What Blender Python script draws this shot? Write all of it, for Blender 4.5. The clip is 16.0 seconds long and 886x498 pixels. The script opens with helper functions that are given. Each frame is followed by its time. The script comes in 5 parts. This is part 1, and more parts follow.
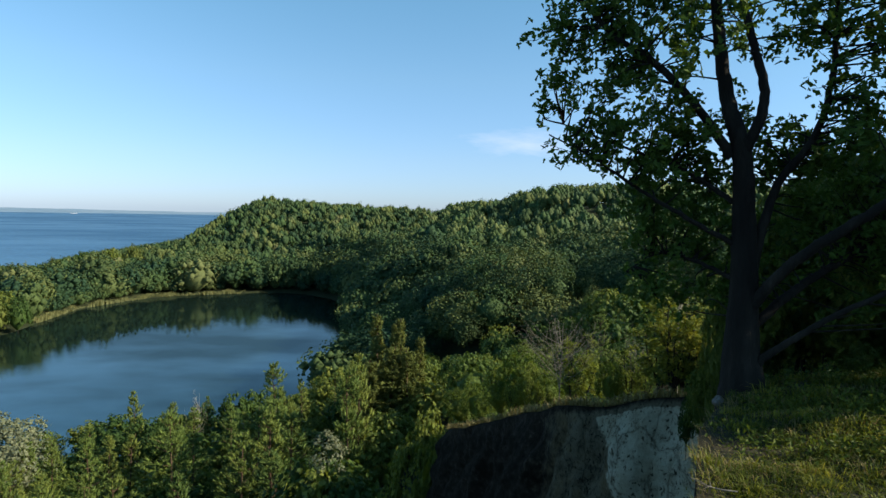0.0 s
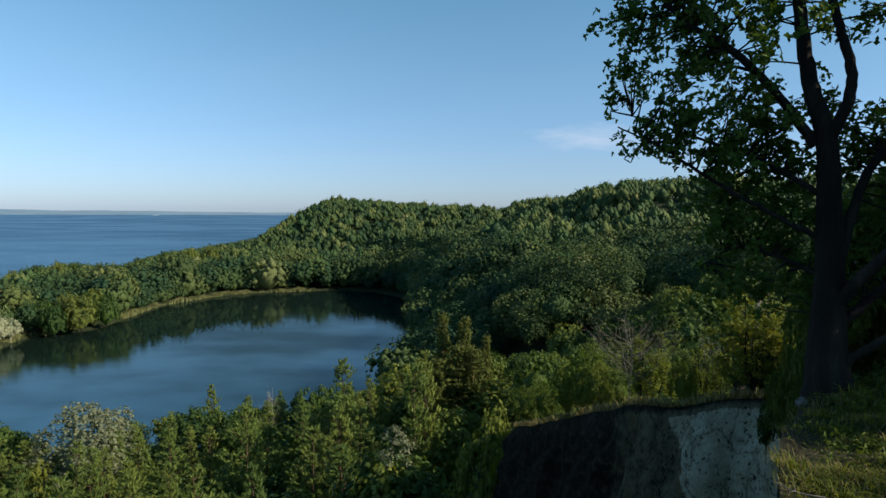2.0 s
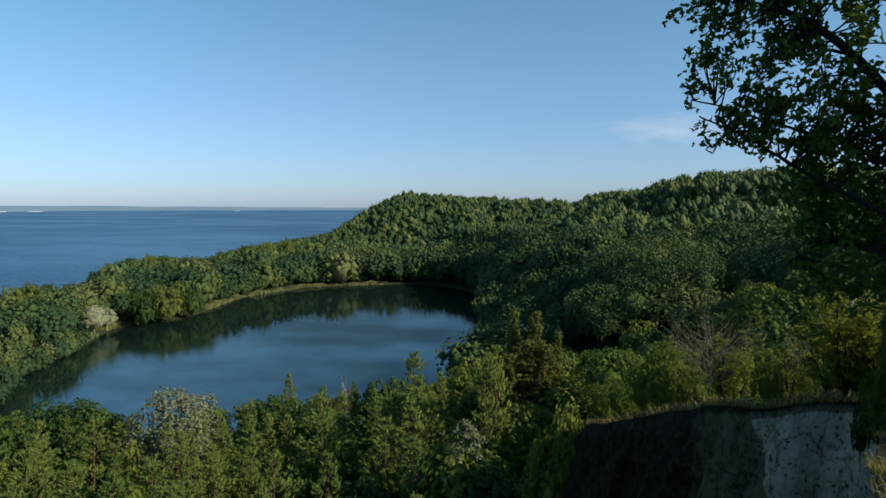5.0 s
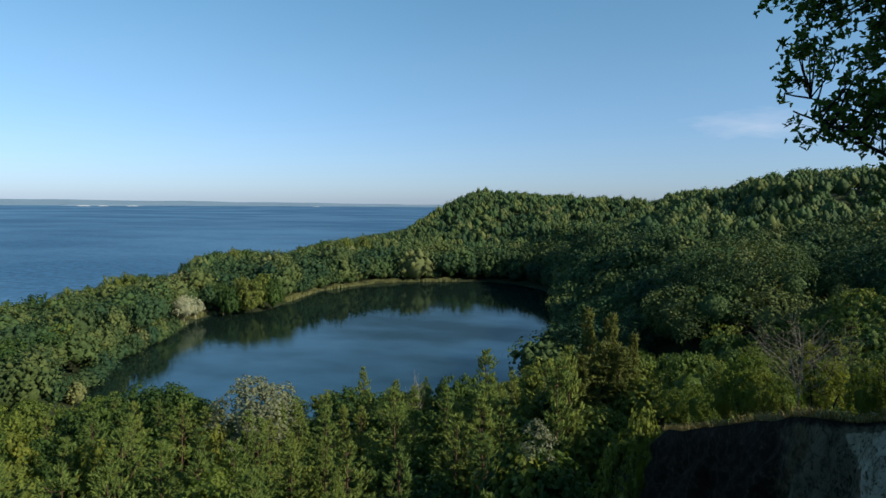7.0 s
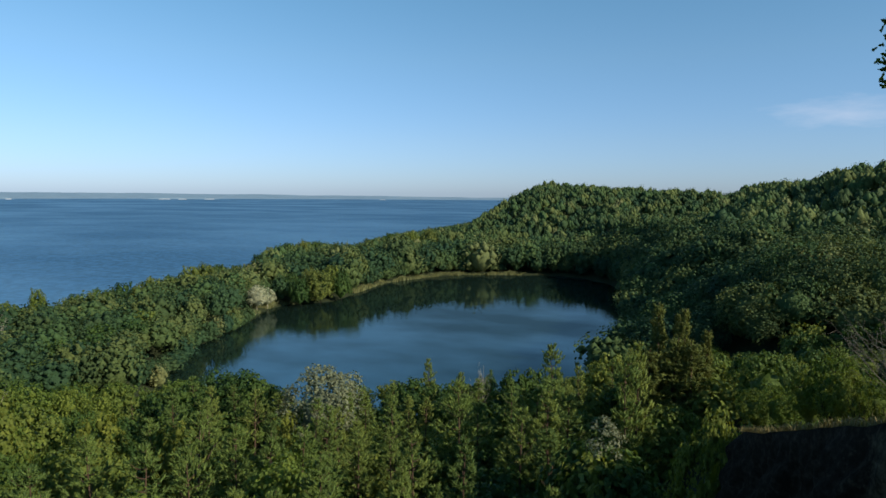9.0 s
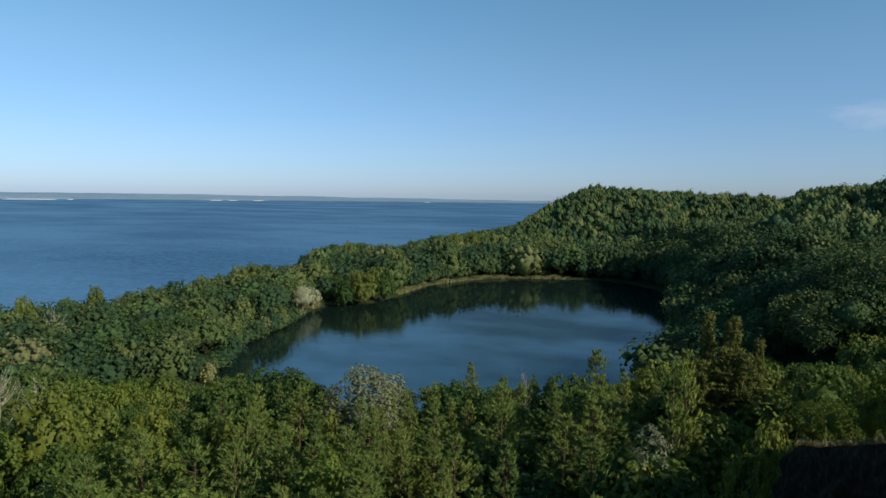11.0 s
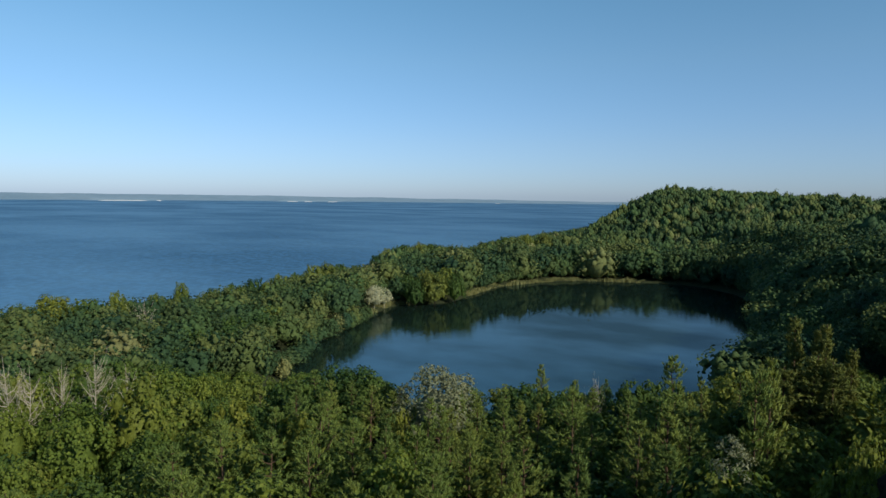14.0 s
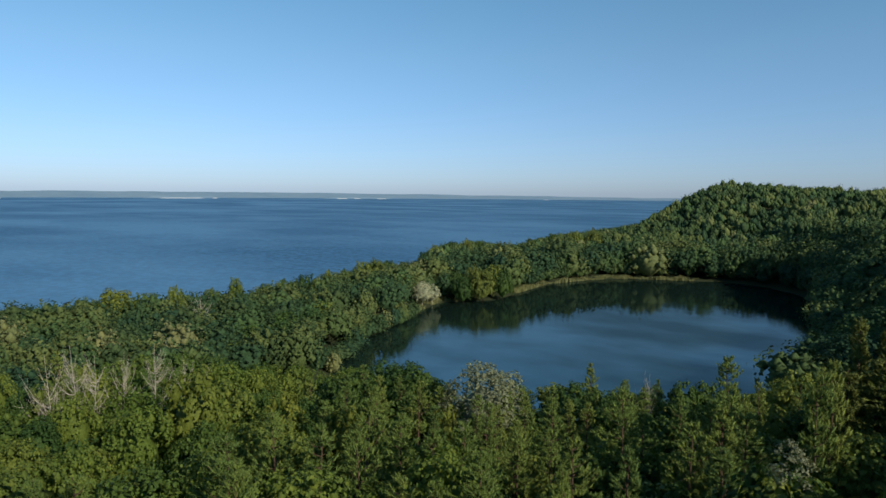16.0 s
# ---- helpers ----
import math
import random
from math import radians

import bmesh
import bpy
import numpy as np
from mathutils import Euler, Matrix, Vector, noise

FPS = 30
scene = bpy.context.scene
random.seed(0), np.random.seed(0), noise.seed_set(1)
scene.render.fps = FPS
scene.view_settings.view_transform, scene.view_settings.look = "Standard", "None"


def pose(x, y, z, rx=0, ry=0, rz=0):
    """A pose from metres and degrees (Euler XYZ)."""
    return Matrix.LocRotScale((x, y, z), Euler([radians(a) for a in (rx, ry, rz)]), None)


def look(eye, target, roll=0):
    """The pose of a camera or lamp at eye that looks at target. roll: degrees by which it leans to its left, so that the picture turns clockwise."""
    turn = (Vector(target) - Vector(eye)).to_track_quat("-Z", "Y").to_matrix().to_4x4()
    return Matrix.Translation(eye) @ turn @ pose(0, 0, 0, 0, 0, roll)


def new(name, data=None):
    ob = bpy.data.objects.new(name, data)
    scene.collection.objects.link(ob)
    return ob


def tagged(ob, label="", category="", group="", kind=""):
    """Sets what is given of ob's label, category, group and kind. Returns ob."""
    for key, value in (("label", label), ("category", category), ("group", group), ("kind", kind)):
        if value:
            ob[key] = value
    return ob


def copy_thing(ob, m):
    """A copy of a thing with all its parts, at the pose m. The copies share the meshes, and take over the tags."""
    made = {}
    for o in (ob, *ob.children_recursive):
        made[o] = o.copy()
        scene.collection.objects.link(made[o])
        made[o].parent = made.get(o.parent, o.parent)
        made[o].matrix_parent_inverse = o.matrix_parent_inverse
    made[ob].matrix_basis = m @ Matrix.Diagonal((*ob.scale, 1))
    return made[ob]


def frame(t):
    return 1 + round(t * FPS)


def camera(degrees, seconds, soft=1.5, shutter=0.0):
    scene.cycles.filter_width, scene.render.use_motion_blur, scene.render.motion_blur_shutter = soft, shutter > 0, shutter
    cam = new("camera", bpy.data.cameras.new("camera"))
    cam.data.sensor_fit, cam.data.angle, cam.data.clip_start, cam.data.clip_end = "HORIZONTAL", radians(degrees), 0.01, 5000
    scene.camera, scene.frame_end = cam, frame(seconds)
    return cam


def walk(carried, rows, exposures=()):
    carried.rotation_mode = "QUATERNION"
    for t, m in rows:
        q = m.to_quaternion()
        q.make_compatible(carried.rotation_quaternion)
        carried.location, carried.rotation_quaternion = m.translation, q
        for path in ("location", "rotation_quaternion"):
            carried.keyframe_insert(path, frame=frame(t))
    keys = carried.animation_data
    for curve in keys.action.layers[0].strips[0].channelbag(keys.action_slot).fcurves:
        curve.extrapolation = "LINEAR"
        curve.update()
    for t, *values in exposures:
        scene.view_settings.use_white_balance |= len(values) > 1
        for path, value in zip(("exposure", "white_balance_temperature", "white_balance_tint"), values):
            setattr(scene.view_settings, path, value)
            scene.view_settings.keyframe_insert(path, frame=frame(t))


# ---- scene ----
# The camera stands at the brink of a cliff and pans to the left, swaying by a few decimetres.
EYE = 45.0
cam = camera(69.7, 16.0)
ROWS = [
    (0.0, -0.000, 0.000, 0.000, 0.00, -3.24, 1.19),
    (0.5, -0.006, 0.003, -0.004, 1.88, -3.27, 1.40),
    (1.0, -0.013, 0.005, -0.009, 3.20, -3.41, 1.29),
    (1.5, -0.017, 0.007, -0.011, 4.60, -3.49, 0.79),
    (2.0, -0.012, 0.009, -0.019, 5.86, -3.53, 0.44),
    (2.5, -0.019, 0.009, -0.021, 7.06, -3.65, 0.41),
    (3.0, -0.026, 0.005, -0.026, 8.15, -4.06, 0.47),
    (3.5, -0.035, 0.000, -0.026, 9.62, -4.27, 0.30),
    (4.0, -0.038, -0.003, -0.025, 10.30, -4.10, 0.23),
    (6.5, -0.041, -0.016, -0.024, 17.04, -4.31, 0.32),
    (7.0, -0.050, -0.019, -0.026, 18.86, -4.33, 0.54),
    (7.5, -0.081, -0.022, -0.029, 20.53, -4.42, 0.52),
    (8.0, -0.111, -0.024, -0.032, 22.06, -4.64, 0.53),
    (8.5, -0.140, -0.026, -0.035, 23.41, -4.69, 0.54),
    (9.0, -0.168, -0.028, -0.039, 24.71, -5.00, 0.45),
    (11.5, -0.256, -0.039, -0.054, 29.70, -4.84, 0.82),
    (12.0, -0.277, -0.040, -0.057, 30.85, -4.91, 0.79),
    (12.5, -0.305, -0.042, -0.060, 31.83, -4.60, 0.77),
    (13.0, -0.323, -0.044, -0.064, 32.82, -4.81, 0.79),
    (13.5, -0.337, -0.046, -0.067, 33.94, -4.71, 0.78),
    (14.0, -0.351, -0.048, -0.069, 34.96, -4.77, 0.72),
    (14.5, -0.361, -0.049, -0.070, 36.17, -4.92, 0.75),
    (15.0, -0.367, -0.050, -0.072, 36.96, -4.93, 0.54),
    (15.5, -0.372, -0.051, -0.073, 38.16, -5.18, 0.34),
    (16.0, -0.378, -0.051, -0.074, 39.28, -5.11, 0.51),
]
walk(cam, [(t, pose(x, y, EYE + z, 90 + pitch, 0, yaw) @ pose(0, 0, 0, 0, 0, roll)) for t, x, y, z, yaw, pitch, roll in ROWS],
     [(0.0, 0.76, 6150, 10), (0.5, 0.78, 6150, 10), (1.0, 0.42, 6150, 10), (1.5, 0.52, 6150, 10), (2.0, 0.42, 6150, 10), (3.0, 0.42, 6150, 10), (4.0, 0.38, 6150, 10), (6.5, 0.28, 6020, 10), (7.0, 0.32, 6020, 10), (8.0, 0.12, 5940, 10), (8.5, 0.14, 5940, 10), (9.0, 0.26, 5940, 10), (11.5, 0.08, 5940, 10), (12.0, 0.06, 5940, 10), (13.0, 0.10, 5940, 10), (16.0, 0.10, 5940, 10)])

# ---- light: late afternoon sun behind the right shoulder, clear sky ----
SUN_AZ, SUN_EL = radians(100.0), radians(26.5)
to_sun = Vector((math.sin(SUN_AZ) * math.cos(SUN_EL), math.cos(SUN_AZ) * math.cos(SUN_EL), math.sin(SUN_EL)))
world = bpy.data.worlds.new("sky")
scene.world = world
world.use_nodes = True
wn = world.node_tree.nodes
sky = wn.new("ShaderNodeTexSky")
sky.sky_type, sky.sun_disc = "NISHITA", False
sky.sun_elevation, sky.sun_rotation = SUN_EL, SUN_AZ
sky.altitude, sky.air_density, sky.dust_density, sky.ozone_density = 100, 1.0, 0.3, 2.0
wl = world.node_tree.links
# haze towards the horizon
where = wn.new("ShaderNodeTexCoord")
height = wn.new("ShaderNodeSeparateXYZ")
wl.new(where.outputs["Generated"], height.inputs[0])
haze = wn.new("ShaderNodeValToRGB")
HAZE = ((0.0, (0.64, 0.83, 1.35)), (0.08, (0.81, 0.95, 1.22)), (0.2, (0.96, 1.15, 1.20)), (0.35, (0.96, 1.31, 1.25)))
for _ in HAZE[2:]:
    haze.color_ramp.elements.new(0.5)
for stop, (place, colour) in zip(haze.color_ramp.elements, HAZE):
    stop.position, stop.color = place, (*colour, 1)
wl.new(height.outputs["Z"], haze.inputs[0])
tinted = wn.new("ShaderNodeMix")
tinted.data_type, tinted.blend_type = "RGBA", "MULTIPLY"
tinted.inputs[0].default_value = 1.0
wl.new(sky.outputs[0], tinted.inputs[6])
wl.new(haze.outputs[0], tinted.inputs[7])
# one thin wisp of cloud low over the far hills
CLOUD_AZ, CLOUD_EL = radians(-7.2), radians(6.3)
across, above = wn.new("ShaderNodeVectorMath"), wn.new("ShaderNodeMath")
across.operation, across.inputs[1].default_value = "DOT_PRODUCT", (math.cos(CLOUD_AZ) / 0.085, math.sin(CLOUD_AZ) / 0.085, 0)
above.operation, above.inputs[1].default_value, above.inputs[2].default_value = "MULTIPLY_ADD", 1 / 0.020, -math.sin(CLOUD_EL) / 0.020
wl.new(where.outputs["Generated"], across.inputs[0])
wl.new(height.outputs["Z"], above.inputs[0])
oval = wn.new("ShaderNodeCombineXYZ")
wl.new(across.outputs["Value"], oval.inputs[0])
wl.new(above.outputs[0], oval.inputs[1])
span = wn.new("ShaderNodeVectorMath")
span.operation = "LENGTH"
wl.new(oval.outputs[0], span.inputs[0])
wisp = wn.new("ShaderNodeTexNoise")
wisp.inputs["Scale"].default_value, wisp.inputs["Detail"].default_value, wisp.inputs["Roughness"].default_value = 1.3, 6, 0.6
wl.new(oval.outputs[0], wisp.inputs["Vector"])
thick = wn.new("ShaderNodeMath")
thick.operation = "SUBTRACT"
wl.new(wisp.outputs["Fac"], thick.inputs[0])
fade = wn.new("ShaderNodeMath")
fade.operation, fade.inputs[1].default_value = "MULTIPLY", 0.42
wl.new(span.outputs["Value"], fade.inputs[0])
wl.new(fade.outputs[0], thick.inputs[1])
veil = wn.new("ShaderNodeMath")
veil.operation, veil.use_clamp, veil.inputs[1].default_value = "MULTIPLY", True, 0.55
wl.new(thick.outputs[0], veil.inputs[0])
clouded = wn.new("ShaderNodeMix")
clouded.data_type, clouded.blend_type = "RGBA", "MIX"
wl.new(veil.outputs[0], clouded.inputs[0])
wl.new(tinted.outputs[2], clouded.inputs[6])
clouded.inputs[7].default_value = (8.2, 8.0, 8.4, 1)
wl.new(clouded.outputs[2], wn["Background"].inputs[0])
wn["Background"].inputs[1].default_value = 0.085
sun = new("sun", bpy.data.lights.new("sun", "SUN"))
sun.data.energy, sun.data.angle, sun.data.color = 5.0, radians(0.55), (1.0, 0.86, 0.62)
sun.matrix_world = look(to_sun * 300 + Vector((0, 0, 45)), (0, 0, 45))


# ---- materials ----
def material(name):
    m = bpy.data.materials.new(name)
    m.use_nodes = True
    m.node_tree.nodes.clear()
    return m, m.node_tree.nodes, m.node_tree.links


def node(ns, kind, **kw):
    n = ns.new(kind)
    for k, v in kw.items():
        n.inputs[k.replace("_", " ")].default_value = v
    return n


def ramp(ns, ls, fac, *stops):
    r = ns.new("ShaderNodeValToRGB")
    while len(r.color_ramp.elements) < len(stops):
        r.color_ramp.elements.new(0.5)
    for e, (p, c) in zip(r.color_ramp.elements, stops):
        e.position, e.color = p, (*c, 1)
    ls.new(fac, r.inputs[0])
    return r.outputs[0]


def noise_of(ns, ls, scale, detail=4.0, rough=0.6, coords="Object", stretch=None):
    tc = ns.new("ShaderNodeTexCoord")
    src = tc.outputs[coords]
    if stretch:
        mp = ns.new("ShaderNodeMapping")
        mp.inputs["Scale"].default_value = stretch
        ls.new(src, mp.inputs[0])
        src = mp.outputs[0]
    n = node(ns, "ShaderNodeTexNoise", Scale=scale, Detail=detail, Roughness=rough)
    ls.new(src, n.inputs["Vector"])
    return n.outputs["Fac"]


def mixed(ns, ls, a, b, fac, how="MIX"):
    m = ns.new("ShaderNodeMix")
    m.data_type, m.blend_type = "RGBA", how
    for sock, v in ((m.inputs[0], fac), (m.inputs[6], a), (m.inputs[7], b)):
        if isinstance(v, (int, float)):
            sock.default_value = v
        elif isinstance(v, tuple):
            sock.default_value = (*v, 1)
        else:
            ls.new(v, sock)
    return m.outputs[2]


def foliage(name, dark, mid, light, thin=0.25, per_tree="object", rough=0.6, grain=0.0, vary=0.22, between=()):
    """Leaves: each tree has a tint of its own, and each leaf strays from it."""
    m, ns, ls = material(name)
    if per_tree == "object":
        info = ns.new("ShaderNodeObjectInfo")
        tint = info.outputs["Random"]
    else:
        at = ns.new("ShaderNodeAttribute")
        at.attribute_name = "tint"
        tint = at.outputs["Fac"]
    col = ramp(ns, ls, tint, (0.0, dark), *(between or ((0.55, mid),)), (1.0, light))
    geo = ns.new("ShaderNodeNewGeometry")
    leafy = ramp(ns, ls, geo.outputs["Random Per Island"], (0.0, (1 - vary, 1 - 0.9 * vary, 1 - vary)), (0.6, (1.0, 1.0, 1.0)), (1.0, (1 + 1.2 * vary, 1 + 0.8 * vary, 1 + 0.3 * vary)))
    col = mixed(ns, ls, col, leafy, 1.0, "MULTIPLY")
    if grain:
        fine = noise_of(ns, ls, grain, 6, 0.8)
        col = mixed(ns, ls, col, ramp(ns, ls, fine, (0.34, (0.52, 0.56, 0.58)), (0.5, (0.96, 0.96, 0.96)), (0.66, (1.36, 1.31, 1.16))), 0.55 if per_tree == "tint" else 0.85, "MULTIPLY")
    b = node(ns, "ShaderNodeBsdfPrincipled", Roughness=rough)
    b.inputs["Specular IOR Level"].default_value = 0.15
    ls.new(col, b.inputs["Base Color"])
    if grain:
        bp = node(ns, "ShaderNodeBump", Strength=0.45 if per_tree == "tint" else 0.7, Distance=0.3 if per_tree == "tint" else 0.12)
        ls.new(fine, bp.inputs["Height"])
        ls.new(bp.outputs[0], b.inputs["Normal"])
    t = ns.new("ShaderNodeBsdfTranslucent")
    ls.new(mixed(ns, ls, col, (1.5, 1.35, 0.5), 1.0, "MULTIPLY"), t.inputs[0])
    mx = node(ns, "ShaderNodeMixShader", Fac=thin)
    ls.new(b.outputs[0], mx.inputs[1])
    ls.new(t.outputs[0], mx.inputs[2])
    ls.new(mx.outputs[0], ns.new("ShaderNodeOutputMaterial").inputs[0])
    return m


def solid(name, colours, scale, rough=0.9, bump=0.3, bump_scale=None, stretch=None, depth=0.03, coords="Object"):
    """A rough surface: two scales of mottling and relief."""
    m, ns, ls = material(name)
    n1 = noise_of(ns, ls, scale, 6, 0.65, coords, stretch)
    n2 = noise_of(ns, ls, scale * 7, 4, 0.6, coords, stretch)
    k = len(colours) - 1
    col = ramp(ns, ls, n1, *[(0.3 + 0.4 * i / k, c) for i, c in enumerate(colours)])
    col = mixed(ns, ls, col, ramp(ns, ls, n2, (0.25, (0.6, 0.6, 0.6)), (0.75, (1.3, 1.3, 1.3))), 0.8, "MULTIPLY")
    b = node(ns, "ShaderNodeBsdfPrincipled", Roughness=rough)
    b.inputs["Specular IOR Level"].default_value = 0.25
    ls.new(col, b.inputs["Base Color"])
    n3 = noise_of(ns, ls, bump_scale or scale * 4, 8, 0.65, coords, stretch)
    bp = node(ns, "ShaderNodeBump", Strength=bump, Distance=depth)
    ls.new(n3, bp.inputs["Height"])
    ls.new(bp.outputs[0], b.inputs["Normal"])
    ls.new(b.outputs[0], ns.new("ShaderNodeOutputMaterial").inputs[0])
    return m


def water(name, deep, crest, rough, wave, strength, patches, mirror):
    """Water: what comes up out of it, and the sky's mirror image broken by waves; calm patches lie between ruffled ones."""
    m, ns, ls = material(name)
    n = noise_of(ns, ls, wave, 5, 0.6, "Object", (1.0, 0.55, 1.0))
    calm = ramp(ns, ls, noise_of(ns, ls, patches, 4, 0.55, "Object", (0.8, 1.2, 1.0)), (0.40, (0.15,) * 3), (0.62, (1.0,) * 3))
    st = ns.new("ShaderNodeMath")
    st.operation = "MULTIPLY"
    ls.new(calm, st.inputs[0])
    st.inputs[1].default_value = strength
    bp = node(ns, "ShaderNodeBump", Distance=1.0)
    ls.new(st.outputs[0], bp.inputs["Strength"])
    ls.new(n, bp.inputs["Height"])
    d = ns.new("ShaderNodeBsdfDiffuse")
    swell = noise_of(ns, ls, wave * 0.4, 5, 0.7, "Object", (0.7, 1.0, 1.0))
    both = ns.new("ShaderNodeMath")
    both.operation = "ADD"
    ls.new(n, both.inputs[0])
    ls.new(swell, both.inputs[1])
    mean = ns.new("ShaderNodeMath")
    mean.operation, mean.inputs[1].default_value = "MULTIPLY", 0.5
    ls.new(both.outputs[0], mean.inputs[0])
    ls.new(ramp(ns, ls, mean.outputs[0], (0.475, deep), (0.535, crest)), d.inputs[0])
    g = node(ns, "ShaderNodeBsdfGlossy", Roughness=rough, Color=(0.80, 0.93, 0.97, 1))
    fr = node(ns, "ShaderNodeFresnel", IOR=1.33)
    k = ns.new("ShaderNodeMath")
    k.operation = "MINIMUM"
    ls.new(fr.outputs[0], k.inputs[0])
    top = ns.new("ShaderNodeMath")
    top.operation, top.inputs[1].default_value, top.inputs[2].default_value = "MULTIPLY_ADD", 0.8 * mirror, 0.5 * mirror
    ls.new(calm, top.inputs[0])
    ls.new(top.outputs[0], k.inputs[1])
    for x in (d, g, fr):
        ls.new(bp.outputs[0], x.inputs["Normal"])
    mx = ns.new("ShaderNodeMixShader")
    ls.new(k.outputs[0], mx.inputs[0])
    ls.new(d.outputs[0], mx.inputs[1])
    ls.new(g.outputs[0], mx.inputs[2])
    ls.new(mx.outputs[0], ns.new("ShaderNodeOutputMaterial").inputs[0])
    return m


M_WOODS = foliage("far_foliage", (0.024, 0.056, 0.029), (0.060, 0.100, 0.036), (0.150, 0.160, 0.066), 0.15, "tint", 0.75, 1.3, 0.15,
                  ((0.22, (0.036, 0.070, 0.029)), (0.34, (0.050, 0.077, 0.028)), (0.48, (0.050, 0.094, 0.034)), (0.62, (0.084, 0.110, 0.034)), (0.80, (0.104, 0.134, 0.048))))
M_BROAD = foliage("broadleaf_foliage", (0.032, 0.068, 0.018), (0.074, 0.118, 0.024), (0.145, 0.175, 0.034), 0.25, grain=26.0)
M_PINE = foliage("pine_needles", (0.098, 0.152, 0.042), (0.134, 0.192, 0.048), (0.172, 0.216, 0.052), 0.25, grain=30.0)
M_SILVER = foliage("silver_foliage", (0.16, 0.182, 0.114), (0.182, 0.20, 0.128), (0.20, 0.216, 0.14), 0.2, grain=26.0)
M_YELLOW = foliage("yellowing_foliage", (0.14, 0.175, 0.024), (0.165, 0.190, 0.026), (0.195, 0.200, 0.028), 0.25, grain=26.0)
M_WILLOW = foliage("willow_foliage", (0.30, 0.325, 0.225), (0.33, 0.35, 0.24), (0.36, 0.375, 0.26), 0.2, grain=26.0)
M_MUSTARD = foliage("turning_foliage", (0.112, 0.140, 0.024), (0.128, 0.152, 0.025), (0.145, 0.162, 0.026), 0.25, grain=26.0)
M_OLIVE = foliage("olive_foliage", (0.085, 0.112, 0.026), (0.100, 0.124, 0.028), (0.115, 0.135, 0.030), 0.2, grain=26.0)
M_GOLD = foliage("golden_green_foliage", (0.100, 0.128, 0.036), (0.118, 0.142, 0.038), (0.132, 0.152, 0.040), 0.25, grain=26.0)
M_BRINK = foliage("sunlit_shrub_foliage", (0.100, 0.142, 0.030), (0.145, 0.190, 0.038), (0.190, 0.222, 0.044), 0.4, grain=20.0)
M_OAK = foliage("oak_leaf", (0.058, 0.105, 0.020), (0.068, 0.118, 0.023), (0.074, 0.124, 0.024), 0.32)
M_LIT = foliage("light_shrub_foliage", (0.090, 0.140, 0.027), (0.116, 0.166, 0.031), (0.150, 0.192, 0.035), 0.35, grain=26.0)
M_GRASS = foliage("grass_blade", (0.022, 0.038, 0.008), (0.088, 0.115, 0.018), (0.185, 0.195, 0.034), 0.38, "tint", vary=0.4)
M_WEED = foliage("weed_leaf", (0.07, 0.10, 0.014), (0.08, 0.11, 0.016), (0.09, 0.12, 0.018), 0.3, vary=0.4)
M_TWIG = solid("grey_brown_twig", ((0.12, 0.105, 0.082), (0.20, 0.18, 0.145)), 6.0, 0.9, 0.3)
M_DRY = foliage("dry_reed", (0.15, 0.13, 0.055), (0.18, 0.15, 0.065), (0.20, 0.165, 0.07), 0.2)
M_REED = foliage("green_gold_reed", (0.17, 0.18, 0.080), (0.21, 0.215, 0.095), (0.25, 0.245, 0.11), 0.2)
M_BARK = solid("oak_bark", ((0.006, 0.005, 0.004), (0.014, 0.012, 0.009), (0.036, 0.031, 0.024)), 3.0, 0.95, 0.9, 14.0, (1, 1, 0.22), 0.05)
M_PINEBARK = solid("pine_bark", ((0.045, 0.030, 0.020), (0.11, 0.068, 0.042)), 4.0, 0.9, 0.6, 12.0, (1, 1, 0.3))
M_DEAD = solid("dead_wood", ((0.28, 0.25, 0.20), (0.44, 0.40, 0.33)), 5.0, 0.85, 0.4)
M_TURF = solid("turf_soil", ((0.012, 0.014, 0.006), (0.022, 0.022, 0.009), (0.050, 0.038, 0.019)), 1.3, 0.95, 0.6, 9.0)
M_FLOOR = solid("woodland_soil", ((0.018, 0.026, 0.010), (0.035, 0.045, 0.016)), 0.2, 0.95, 0.5, 2.0)
M_STONE = solid("pale_stone", ((0.09, 0.085, 0.07), (0.19, 0.18, 0.16)), 4.0, 0.9, 0.5, 16.0)
M_LAKE = water("lake_water", (0.006, 0.013, 0.010), (0.009, 0.018, 0.014), 0.02, 0.9, 0.035, 0.018, 0.255)
M_SEA = water("open_water", (0.012, 0.050, 0.106), (0.040, 0.116, 0.230), 0.30, 0.40, 0.7, 0.004, 0.28)


